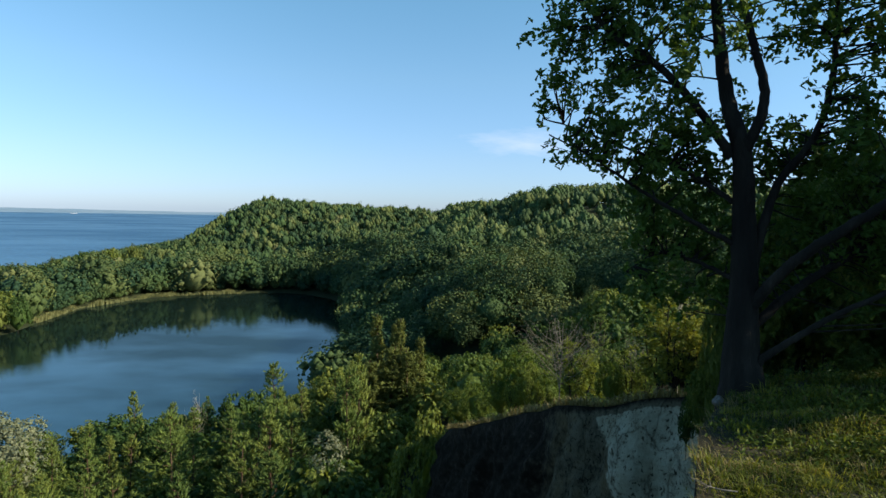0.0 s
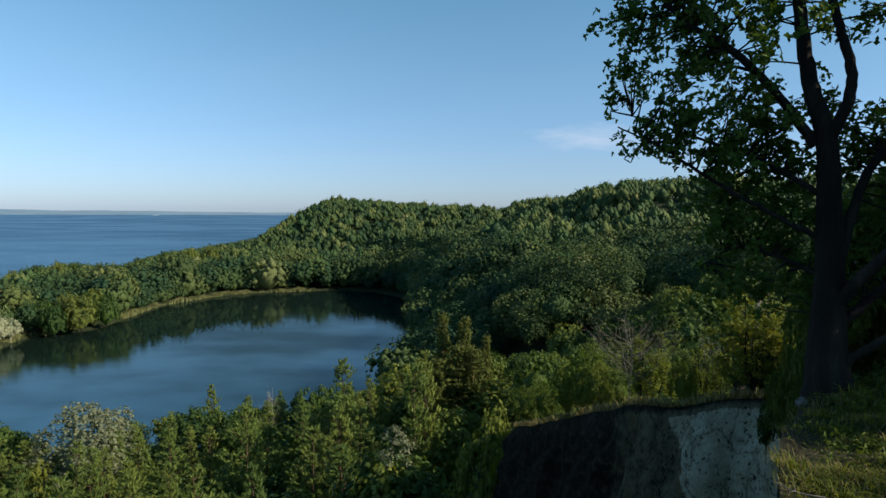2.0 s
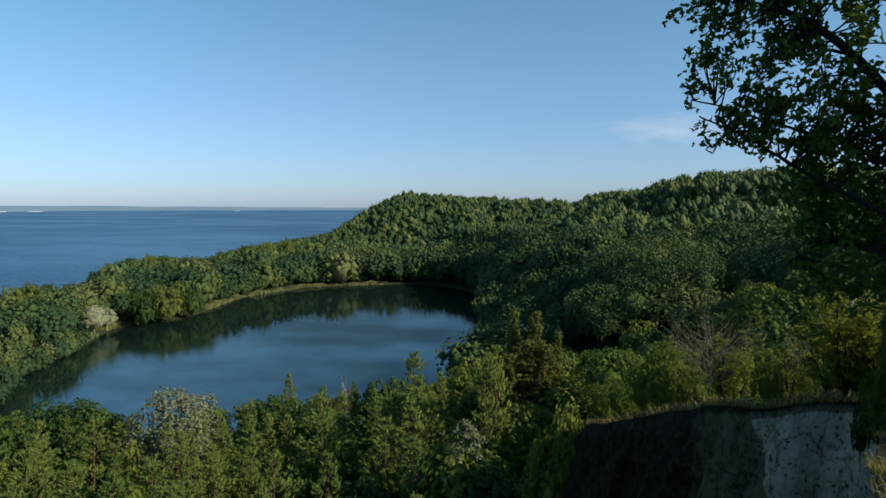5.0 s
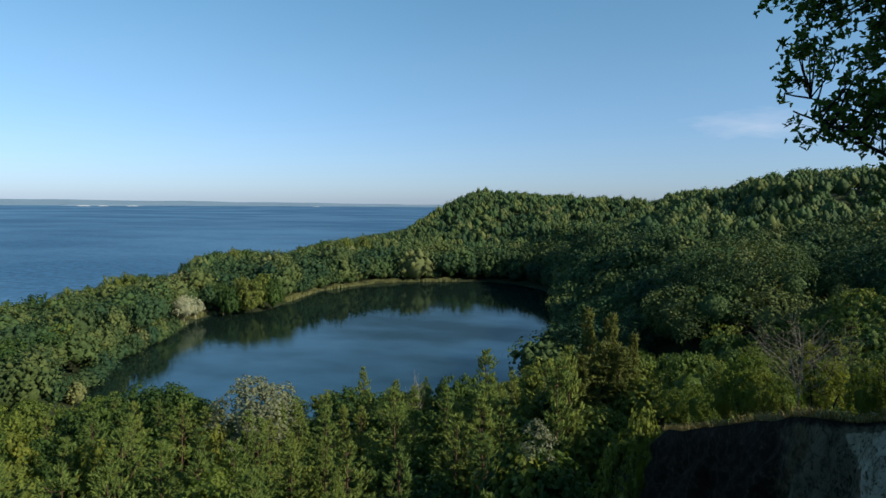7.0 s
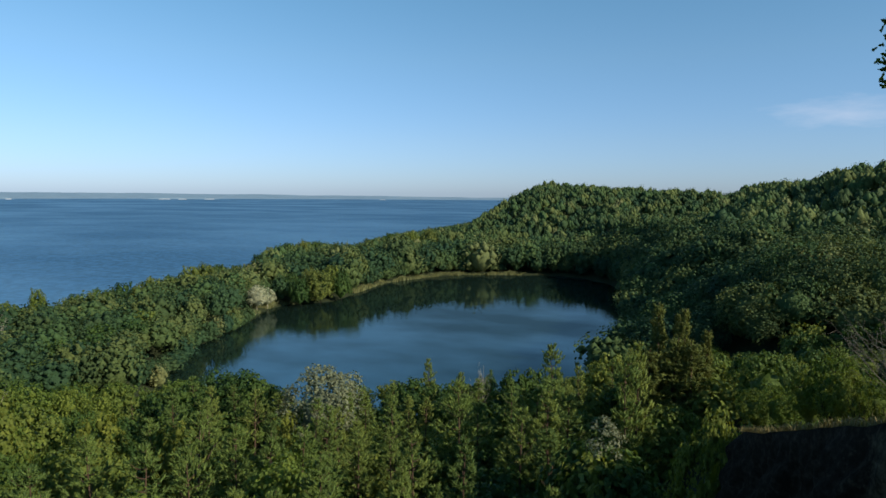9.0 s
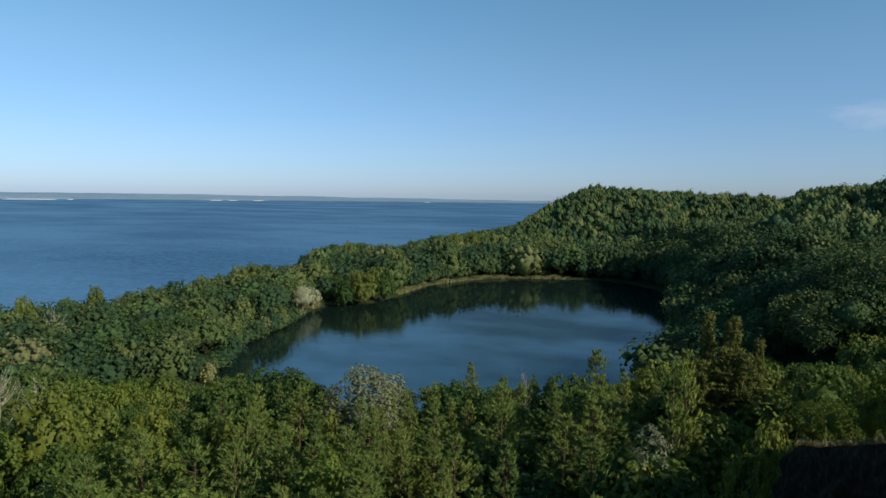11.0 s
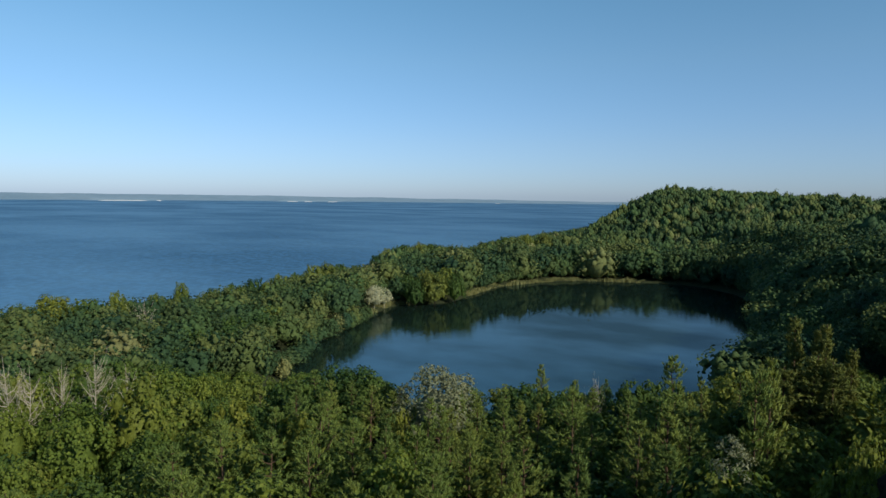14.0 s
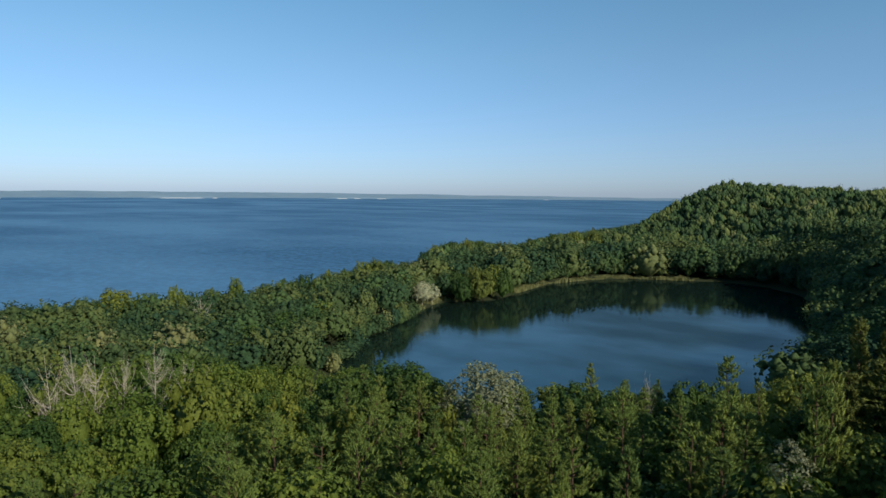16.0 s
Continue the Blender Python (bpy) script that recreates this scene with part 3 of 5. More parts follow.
def dome_crown(seed, lobes, cards, leaf, spread=0.42, low=0.15, core=0.9, rough=0.24, fit=0.75, loose=0.06, cut=5):
    """A rounded crown for a tree of height 1: bulging lobes set over a dome, each clad in leaf sprays over a shaded heart."""
    rng = np.random.RandomState(seed)
    mid, half = 0.5 + 0.5 * low + 0.06, 0.5 - 0.5 * low - 0.06
    k = np.arange(lobes)
    u = 1 - (k + rng.uniform(0.2, 0.8, lobes)) / lobes * 1.55
    a = k * 2.39996 + rng.uniform(-0.45, 0.45, lobes)
    q = np.sqrt(np.maximum(1 - u * u, 0))
    way = np.stack([np.cos(a) * q, np.sin(a) * q, u], -1)
    r = fit * math.sqrt(3.1 / lobes) * rng.uniform(0.65, 1.3, lobes)
    size = np.array((spread, spread, half))
    c = way * (1 - 0.62 * r[:, None]) * rng.uniform(0.82, 1.10, (lobes, 1)) * size + (0, 0, mid)
    r = r * spread
    tall = min(1.15, 0.5 + 0.5 * half / spread)
    who = rng.choice(lobes, cards, p=r ** 2 / (r ** 2).sum())
    d = unit(rng.normal(size=(cards, 3)) + 0.9 * way[who] + (0, 0, 0.2))
    pos = c[who] + d * r[who, None] * rng.uniform(0.88, 1.0 + 2.5 * loose, (cards, 1)) * (1, 1, tall)
    nrm = unit(0.8 * d + 0.4 * way[who] + rough * rng.normal(size=(cards, 3)))
    pieces = [leaf_cards(rng, pos, nrm, leaf, 0.75)]
    if core:
        for i in range(lobes):
            v, f = lump(rng, core * r[i], cut, 3)
            pieces.append((v * (1, 1, tall) + c[i], f))
        v, f = lump(rng, 1.0, 6, 4)
        pieces.append((v * size * (0.72, 0.72, 0.72) + (0, 0, mid - 0.06), f))
    return gather(pieces)


def crown_pine(seed, whorls, boughs, tufts, needles, length, reach0=0.26, base=0.12, slim=0.27):
    """A young pine, height 1: uneven whorls of boughs with upturned ends, each bough hung with brushes of needles.
    Returns the needles and the stem with its boughs."""
    rng = np.random.RandomState(seed)
    pos, way = [], []
    top = np.array([rng.normal() * 0.02, rng.normal() * 0.02, 1.0])
    stem = smooth_line([(0, 0, -0.06), (0.006, 0, 0.35), top * (0.5, 0.5, 0.7), top], 4)
    wood = [tube(stem, np.linspace(0.011, 0.0015, len(stem)), 6)]
    heavy = rng.uniform(0, 6.283)
    for w in range(whorls):
        z = base + (0.97 - base) * (max(w + rng.uniform(-0.25, 0.25), 0.0) / (whorls - 1)) ** 0.85
        z = min(max(z, base), 0.965)
        reach = (reach0 * (1 - z) ** 0.75 + 0.012) * rng.uniform(0.75, 1.15)
        for k in range(boughs):
            if rng.uniform() < 0.12:
                continue
            a = 6.283 * k / boughs + rng.uniform(-0.45, 0.45) + w * 1.1
            far = reach * rng.uniform(0.55, 1.15) * (1 + 0.2 * math.cos(a - heavy))
            lift = far * (0.25 + 0.75 * z)
            o = np.array([top[0] * z * 0.6, top[1] * z * 0.6, z - 0.01])
            out = np.array([math.cos(a), math.sin(a), 0.0])
            if needles > 5:
                k % 2 and wood.append(tube([o, o + out * far * 0.55 + (0, 0, lift * 0.3), o + out * far + (0, 0, lift)], [0.005, 0.003, 0.001], 3))
            for q in range(max(2, int(tufts * (0.4 + 0.6 * far / reach0 * 1.6)))):
                u = 1.0 if q == 0 else rng.uniform(0.35, 1.0) ** 0.6
                aside = rng.normal() * 0.24 * far * u
                p = o + out * far * u + np.array([-out[1], out[0], 0]) * aside + (0, 0, lift * u ** 1.7 + rng.normal() * 0.006)
                pos.append(p)
                way.append(out * 0.55 + np.array([-out[1], out[0], 0]) * np.sign(aside) * 0.35 + (0, 0, 0.75 + 0.4 * z))
    for k in range(4):
        pos.append(top * (1, 1, 0.955 - 0.02 * k))
        way.append((0, 0, 1.3))
    pos, way = np.array(pos), unit(np.array(way))
    # each brush: a tapering heart and needles standing off it
    a = unit(np.cross(way, rng.normal(size=way.shape)))
    b2 = np.cross(way, a)
    hl = (length * rng.uniform(0.7, 1.25, len(pos)) * (1.1 - 0.3 * pos[:, 2]))[:, None]
    wide = hl * rng.uniform(0.18, 0.28, (len(pos), 1))
    heart = np.stack([pos - way * hl * 0.45, pos + a * wide, pos + (-0.5 * a + 0.87 * b2) * wide, pos + (-0.5 * a - 0.87 * b2) * wide, pos + way * hl * 0.95], 1).reshape(-1, 3)
    tri = np.array([(0, 2, 1), (0, 3, 2), (0, 1, 3), (1, 2, 4), (2, 3, 4), (3, 1, 4)])
    heart_f = (np.arange(len(pos))[:, None, None] * 5 + tri[None]).reshape(-1, 3)
    pos, way = np.repeat(pos, needles, 0), unit(np.repeat(way, needles, 0) + rng.normal(size=(len(pos) * needles, 3)) * 0.62)
    ln = (length * rng.uniform(0.7, 1.3, len(pos)) * (1.1 - 0.35 * pos[:, 2]))[:, None]
    face = unit(pos * (1, 1, 0) + (0, 0, 0.03)) + rng.normal(size=way.shape) * 0.45
    side = unit(np.cross(way, face)) * ln * slim
    v = np.stack([pos - way * ln * 0.2 - side, pos - way * ln * 0.2 + side, pos + way * ln], 1).reshape(-1, 3)
    return gather([(v, np.arange(len(v)).reshape(-1, 3)), (heart, heart_f)]), gather(wood)


def tube(pts, radii, n=8):
    """A tapering round limb along pts."""
    pts, radii = np.asarray(pts, float), np.asarray(radii, float)
    t = unit(np.gradient(pts, axis=0))
    ref = np.where(np.abs(t[:, 2:3]) > 0.9, [[1.0, 0, 0]], [[0, 0, 1.0]])
    a = unit(np.cross(t, ref))
    for i in range(1, len(a)):
        a[i] = unit(a[i - 1] - t[i] * (a[i - 1] @ t[i]))
    b2 = np.cross(t, a)
    ang = np.linspace(0, 2 * np.pi, n, endpoint=False)
    v = pts[:, None] + radii[:, None, None] * (a[:, None] * np.cos(ang)[None, :, None] + b2[:, None] * np.sin(ang)[None, :, None])
    i, j = np.meshgrid(np.arange(len(pts) - 1), np.arange(n), indexing="ij")
    k = (j + 1) % n
    f = np.stack([i * n + j, i * n + k, (i + 1) * n + k, (i + 1) * n + j], -1).reshape(-1, 4)
    return v.reshape(-1, 3), f


def smooth_line(ctrl, n=12):
    """A curve through control points (Catmull-Rom)."""
    p = np.asarray(ctrl, float)
    p = np.vstack([2 * p[0] - p[1], p, 2 * p[-1] - p[-2]])
    out = []
    for i in range(1, len(p) - 2):
        for u in np.linspace(0, 1, n, endpoint=False):
            a, b2, c, d = p[i - 1], p[i], p[i + 1], p[i + 2]
            out.append(0.5 * (2 * b2 + (c - a) * u + (2 * a - 5 * b2 + 4 * c - d) * u * u + (3 * b2 - a - 3 * c + d) * u ** 3))
    return np.array(out + [p[-2]])


def bare_tree(seed, limbs, twigs, spread=0.3, thick=0.022):
    """A leafless tree of height 1: trunk, limbs and twigs."""
    rng = np.random.RandomState(seed)
    stem = smooth_line([(0, 0, 0), (0.02, 0.01, 0.35), (-0.02, 0.0, 0.7), (0.01, 0.02, 1.0)], 5)
    pieces = [tube(stem, np.linspace(thick, thick * 0.15, len(stem)), 6)]
    for _ in range(limbs):
        z = rng.uniform(0.25, 0.85)
        a = rng.uniform(0, 6.283)
        ln = spread * rng.uniform(0.6, 1.2) * (1.1 - z)
        o = np.array([0, 0, z])
        d = np.array([math.cos(a), math.sin(a), rng.uniform(0.5, 1.3)])
        e = o + d * ln
        m = o + d * ln * 0.5 + (0, 0, -0.03)
        c = smooth_line([o, m, e], 4)
        pieces.append(tube(c, np.linspace(thick * 0.45, thick * 0.08, len(c)), 5))
        for _ in range(twigs):
            q = c[rng.randint(3, len(c))]
            e2 = q + unit(d / np.linalg.norm(d) + rng.normal(size=3) * 0.7) * ln * rng.uniform(0.2, 0.5)
            pieces.append(tube([q, (q + e2) / 2 + rng.normal(size=3) * 0.008, e2], [thick * 0.15, thick * 0.1, thick * 0.04], 4))
    return gather(pieces)


STEM = tube([(0, 0, -0.06), (0.005, 0, 0.3), (0, 0.005, 0.75)], [0.016, 0.012, 0.004], 7)


def tree_kind(name, crown, m_crown, m_trunk, label, category, group=""):
    ob = tagged(new(name), label, category, group)
    stem = STEM
    if isinstance(crown[0], tuple):
        crown, stem = crown
    part("trunk", mesh_of("trunk", stem[0], [stem[1]], [m_trunk], smooth=True), ob)
    part("crown", mesh_of("crown", crown[0], [crown[1]], [m_crown], smooth=True), ob)
    ob.location = (0, 0, -400)
    return ob


def set_tree(proto, x, y, height, wide=1.0, seed=None):
    rng = random.Random(seed if seed is not None else round(x * 71 + y * 13))
    z = float(ground_z(np.array([x]), np.array([y]))[0])
    if bool(inside(np.array([x]), np.array([y]), PLATEAU)[0]):
        z = float(plateau_z(np.array([x]), np.array([y]))[0])
    ob = copy_thing(proto, pose(x, y, z - 0.05, rng.uniform(-3, 3), rng.uniform(-3, 3), rng.uniform(0, 360)))
    ob.scale = (height * wide, height * wide, height)
    return ob


def at(az, dist):
    return -dist * math.sin(radians(az)), dist * math.cos(radians(az))


BROAD = [tree_kind("broadleaf_tree", dome_crown(40 + i, 44, 2000, 0.0175, sp, lo, 0.62, 0.6, loose=0.16), M_BROAD, M_BARK,
                   "full green broadleaf tree on the wooded slope", "tree", "slope broadleaf trees")
         for i, (sp, lo) in enumerate(((0.42, 0.12), (0.36, 0.1), (0.46, 0.15), (0.32, 0.08)))]
BROAD_FAR = [tree_kind("broadleaf_tree", dome_crown(50 + i, 28, 760, 0.026, sp, 0.08, 0.7, 0.55, loose=0.14), M_BROAD, M_BARK,
                       "full green broadleaf tree on the wooded slope", "tree", "slope broadleaf trees") for i, sp in enumerate((0.42, 0.36, 0.46, 0.33))]
BROAD_NEAR = [tree_kind("broadleaf_tree", dome_crown(55 + i, 50, 3400, 0.0135, sp, 0.05, 0.6, 0.6, loose=0.18), M_BROAD, M_BARK,
                        "full green broadleaf tree below the cliff", "tree", "slope broadleaf trees") for i, sp in enumerate((0.40, 0.34))]
YOUNG = [tree_kind("young_tree", dome_crown(58 + i, 22, 460, 0.031, 0.42, 0.08, 0.68, 0.55, loose=0.14), M_BROAD, M_BARK,
                       "low young green broadleaf tree between the pines", "tree", "young slope trees") for i in range(2)]
PINES_FAR = [tree_kind("pine_tree", crown_pine(65 + i, 11, 6, 6, 6, 0.046, 0.21, slim=0.11), M_PINE, M_PINEBARK, "young green pine with upright candle shoots", "tree", "slope pines") for i in range(4)]
PINES = [tree_kind("pine_tree", crown_pine(60 + i, 12 + i % 2, 6, 8, 11, 0.040, rc, slim=0.075), M_PINE, M_PINEBARK, "young green pine with upright candle shoots", "tree", "slope pines") for i, rc in enumerate((0.23, 0.19, 0.255, 0.21))]
SPIRES = [tree_kind("spire_tree", crown_pine(75 + i, 26, 7, 10, 5, 0.027, 0.125, slim=0.16), M_GOLD, M_PINEBARK, "tall narrow golden-green feathery tree beside the cliff", "tree") for i in range(2)]
SILVER = tree_kind("silver_tree", dome_crown(71, 46, 5200, 0.0125, 0.36, 0.0, 0.42, 0.7, loose=0.26), M_SILVER, M_DEAD, "pale silvery-leaved tree among the green ones", "tree")
WILLOW = tree_kind("silver_willow", dome_crown(74, 46, 2600, 0.0175, 0.36, 0.0, 0.42, 0.5, loose=0.2), M_WILLOW, M_DEAD, "pale silvery willow leaning from the lake shore", "tree")
SILVERTOP = tree_kind("silver_tree", crown_broad(73, 30, 1200, 0.0062, spread=0.15, low=0.70), M_SILVER, M_BARK, "small silvery-leaved tree below the cliff", "tree")
PALE = [tree_kind("light_green_tree", dome_crown(62 + i, 36, 1800, 0.0185, sp, 0.1, 0.55, 0.6, loose=0.2), M_LIT, M_BARK, "light green feathery broadleaf tree on the slope", "tree", "light slope trees") for i, sp in enumerate((0.40, 0.34))]
YELLOW = tree_kind("yellowing_tree", dome_crown(72, 22, 1100, 0.018, 0.3, 0.1, 0.75, 0.4, loose=0.12), M_MUSTARD, M_BARK, "tree with yellowing leaves on the slope", "tree")
SHORE = [tree_kind("shore_tree", dome_crown(76 + i, 34, 1500, 0.021, 0.44, 0.0, 0.72, 0.6, 0.9, 0.12), m, M_BARK, lab, "tree")
         for i, (m, lab) in enumerate(((M_BROAD, "round green tree standing out on the lake shore"), (M_OLIVE, "round olive-green tree on the lake shore")))]
DEADS = []
for i in range(3):
    ob = tagged(new("dead_tree"), "bare pale dead tree standing above the canopy", "tree", "dead trees")
    v, f = bare_tree(80 + i, 24, 8, 0.46, 0.0085)
    part("trunk", mesh_of("dead_trunk", v, [f], [M_DEAD], smooth=True), ob)
    ob.location = (0, 0, -400)
    DEADS.append(ob)

taken = []


def landmark(proto, az, el, dist, wide=1.0):
    """A tree whose top shows at that bearing and height above the level."""
    x, y = at(az, dist)
    g = float(ground_z(np.array([x]), np.array([y]))[0])
    if bool(inside(np.array([x]), np.array([y]), PLATEAU)[0]):
        g = float(plateau_z(np.array([x]), np.array([y]))[0])
    h = EYE + dist * math.tan(radians(el)) - g
    taken.append((x, y, 0.8 if proto in DEADS else max(2.0, 0.22 * h)))
    return set_tree(proto, x, y, h, wide)


for proto, az, el, dist, wide in (
        (PINES[1], 25.8, -14.8, 98, 0.8), (PINES[2], 22.6, -16.0, 88, 0.8), (DEADS[0], 21.2, -15.3, 96, 0.4), (PINES[0], 20.4, -15.6, 98, 0.6),
        (PINES[3], 14.4, -13.3, 96, 1.1), (PINES[2], 13.4, -17.6, 66, 1.5), (PINES[0], 16.4, -16.9, 68, 1.5), (PINES[3], 15.0, -16.3, 71, 1.5), (PINES[2], 17.6, -19.0, 62, 1.3), (PINES[1], 14.6, -20.5, 58, 1.6), (BROAD[0], 44.8, -15.2, 104, 1.0), (BROAD[2], 42.9, -15.4, 101, 0.9), (BROAD[1], 41.4, -16.0, 98, 1.0), (YELLOW, 39.2, -19.0, 78, 0.6), (SPIRES[0], 5.6, -9.2, 88, 0.9), (SPIRES[1], 4.4, -9.9, 87, 0.8), (SPIRES[1], 3.5, -9.4, 86, 0.9), (SPIRES[0], 2.2, -11.2, 86, 1.0), (SPIRES[1], 4.9, -12.0, 83, 1.7), (SPIRES[0], 3.0, -12.4, 82, 1.6), (SPIRES[1], 6.6, -13.2, 82, 1.6),
        (PINES[1], 7.2, -12.6, 66, 0.8), (PINES[3], 8.6, -13.8, 64, 0.8), (SILVER, 35.4, -15.6, 90, 1.2), (PINES[0], 35.3, -22.3, 52, 1.1),
        (PINES[3], 40.4, -21.0, 58, 0.9), (PINES[2], 29.5, -20.5, 62, 0.9), (YELLOW, 48.2, -19.0, 72, 0.7), (DEADS[1], 71.4, -12.7, 102, 0.6),
        (DEADS[2], 69.7, -12.1, 104, 0.6), (DEADS[0], 68.8, -13.0, 100, 0.5), (DEADS[0], 64.2, -12.5, 100, 0.6), (DEADS[1], 61.8, -13.6, 98, 0.5), (DEADS[2], 66.6, -12.8, 102, 0.5),
        (PINES[0], 54.7, -19.1, 64, 1.2), (PINES[2], 46.6, -18.4, 66, 1.2), (PINES[1], 43.6, -19.6, 62, 1.2), (PINES[3], 50.8, -20.5, 58, 1.2), (PINES[0], 38.0, -20.2, 60, 1.2), (PINES[2], 58.5, -20.6, 56, 1.2), (PINES[1], 33.0, -19.8, 62, 1.1),
        (YELLOW, 61.0, -15.0, 82, 0.8), (YELLOW, 54.0, -17.5, 80, 0.7), (DEADS[1], 17.6, -19.5, 70, 0.4)):
    landmark(proto, az, el, dist, wide)

# the slope below the cliff; no crown there rises over the line of sight to the lake
CAP_AZ = [-40, -8, -2, 4, 8, 10.2, 10.8, 13, 15, 19, 24, 30, 39, 42, 46, 50, 54, 60, 75, 85]
CAP_EL = [-9, -11, -12.5, -12.2, -12.5, -13, -14.6, -15, -15.2, -15.6, -16.3, -16.9, -16.9, -15.6, -15, -15.6, -15, -13.5, -12, -12]
rng = np.random.RandomState(11)
made = {"pine": 0, "broad": 0, "young": 0}


def slope_spots(step, jitter):
    """Places on the slope, nearest first, with their distance, bearing and ground height."""
    out = []
    for x in np.arange(-125, 90, step):
        for y in np.arange(10, 150, step):
            px, py = x + rng.uniform(-jitter, jitter), y + rng.uniform(-jitter, jitter)
            d, az = math.hypot(px, py), math.degrees(math.atan2(-px, py))
            ax, ay = np.array([px]), np.array([py])
            up = bool(inside(ax, ay, PLATEAU)[0])
            if not -30 < az < 84 or not 16 < d < 140 or (up and (d < 27 or az > -4)) or gap_to(ax, ay, RIM)[0] < 5:
                continue
            if inside(ax, ay, LAKE)[0] or gap_to(ax, ay, LAKE, True)[0] < 2 or py > 140 + 0.2 * px:
                continue
            out.append((d, az, px, py, float((plateau_z if up else ground_z)(ax, ay)[0])))
    return sorted(out)


def room_under(az, d, g):
    cap = np.interp(az, CAP_AZ, CAP_EL)
    if d < 60 and az > -4:
        cap = min(cap, np.interp(d, [18, 40, 60], [-28, -23.5, -19]))
    if d < 82 and -3 < az < 13:
        cap = min(cap, np.interp(az, [-3, 0, 6.5, 7.5, 12, 13], [-15, -17, -17, -20.5, -20.5, -16.5]))
    if az < -4 and d > 40:
        cap = np.interp(d, [40, 60, 80, 140], [-15, -13, -9.5, -3.5])
    return EYE + d * math.tan(radians(cap)) - g


# tall trees stand apart, lower growth fills in between
for d, az, x, y, g in slope_spots(7.6, 2.4):
    if any(math.hypot(x - a, y - b3) < r for a, b3, r in taken) or (-4 < az < 9.5 and d < 58):
        continue
    pine = rng.uniform() < (0.88 if 10.5 < az < 52 and d < 105 else 0.65 if d < 62 else 0.15)
    h = min(rng.uniform(10.0, 14.5) * (1 if pine else 0.85), room_under(az, d, g) - rng.uniform(0, 1) ** 1.5 * 3.0)
    if h < 3.5:
        continue
    made["pine" if pine else "broad"] += 1
    if pine:
        stock, w = (PINES if d < 95 else PINES_FAR), rng.uniform(0.9, 1.25) * min(1.4, max(1.0, 9.5 / h))
    else:
        stock = BROAD_NEAR * 2 if d < 55 else BROAD if d < 95 else BROAD_FAR
        stock, w = (PALE * 2 if az > 30 and rng.uniform() < 0.45 else stock), rng.uniform(0.7, 1.0) * min(1.6, max(1.0, 9.0 / h))
    taken.append((x, y, 2.2))
    set_tree(stock[rng.randint(4)], x, y, h, w, seed=made["pine"] + 1000 * (not pine))
for d, az, x, y, g in slope_spots(5.6, 1.8):
    if any(math.hypot(x - a, y - b3) < min(r, 2.3) for a, b3, r in taken) or made["young"] > 290 or (-4 < az < 8.5 and d < 50):
        continue
    h = min(rng.uniform(4.5, 8.5), room_under(az, d, g) - rng.uniform(2.0, 4.5))
    if h < 2.2:
        continue
    made["young"] += 1
    stock = PALE * 2 if az > 28 and d < 100 and rng.uniform() < 0.25 else BROAD if d < 45 else YOUNG * 2
    set_tree(stock[rng.randint(4)], x, y, h, rng.uniform(0.9, 1.3) * min(1.5, max(1.0, 6.5 / h)), seed=made["young"] + 3000)

landmark(SILVERTOP, 9.9, -18.9, 51, 1.0)
for az, el, dist in ((9.0, -22.2, 50), (10.6, -22.6, 49), (11.6, -21.6, 52), (8.0, -23.4, 47)):
    landmark(YOUNG[0], az, el, dist, 0.8)
for az, el, dist, wide in ((1.6, -18.2, 27, 0.4),):
    landmark(BROAD_NEAR[0], az, el, dist, wide)
for x, y, h in ((-131.0, 96.0, 10.0), (-136.5, 102.0, 11.0), (-138.0, 112.0, 10.5), (-133.0, 88.0, 10.0), (-144.0, 120.0, 11.0), (-129.0, 80.0, 9.0)):
    set_tree(BROAD_FAR[int(h) % 4], x, y, h, 1.0)
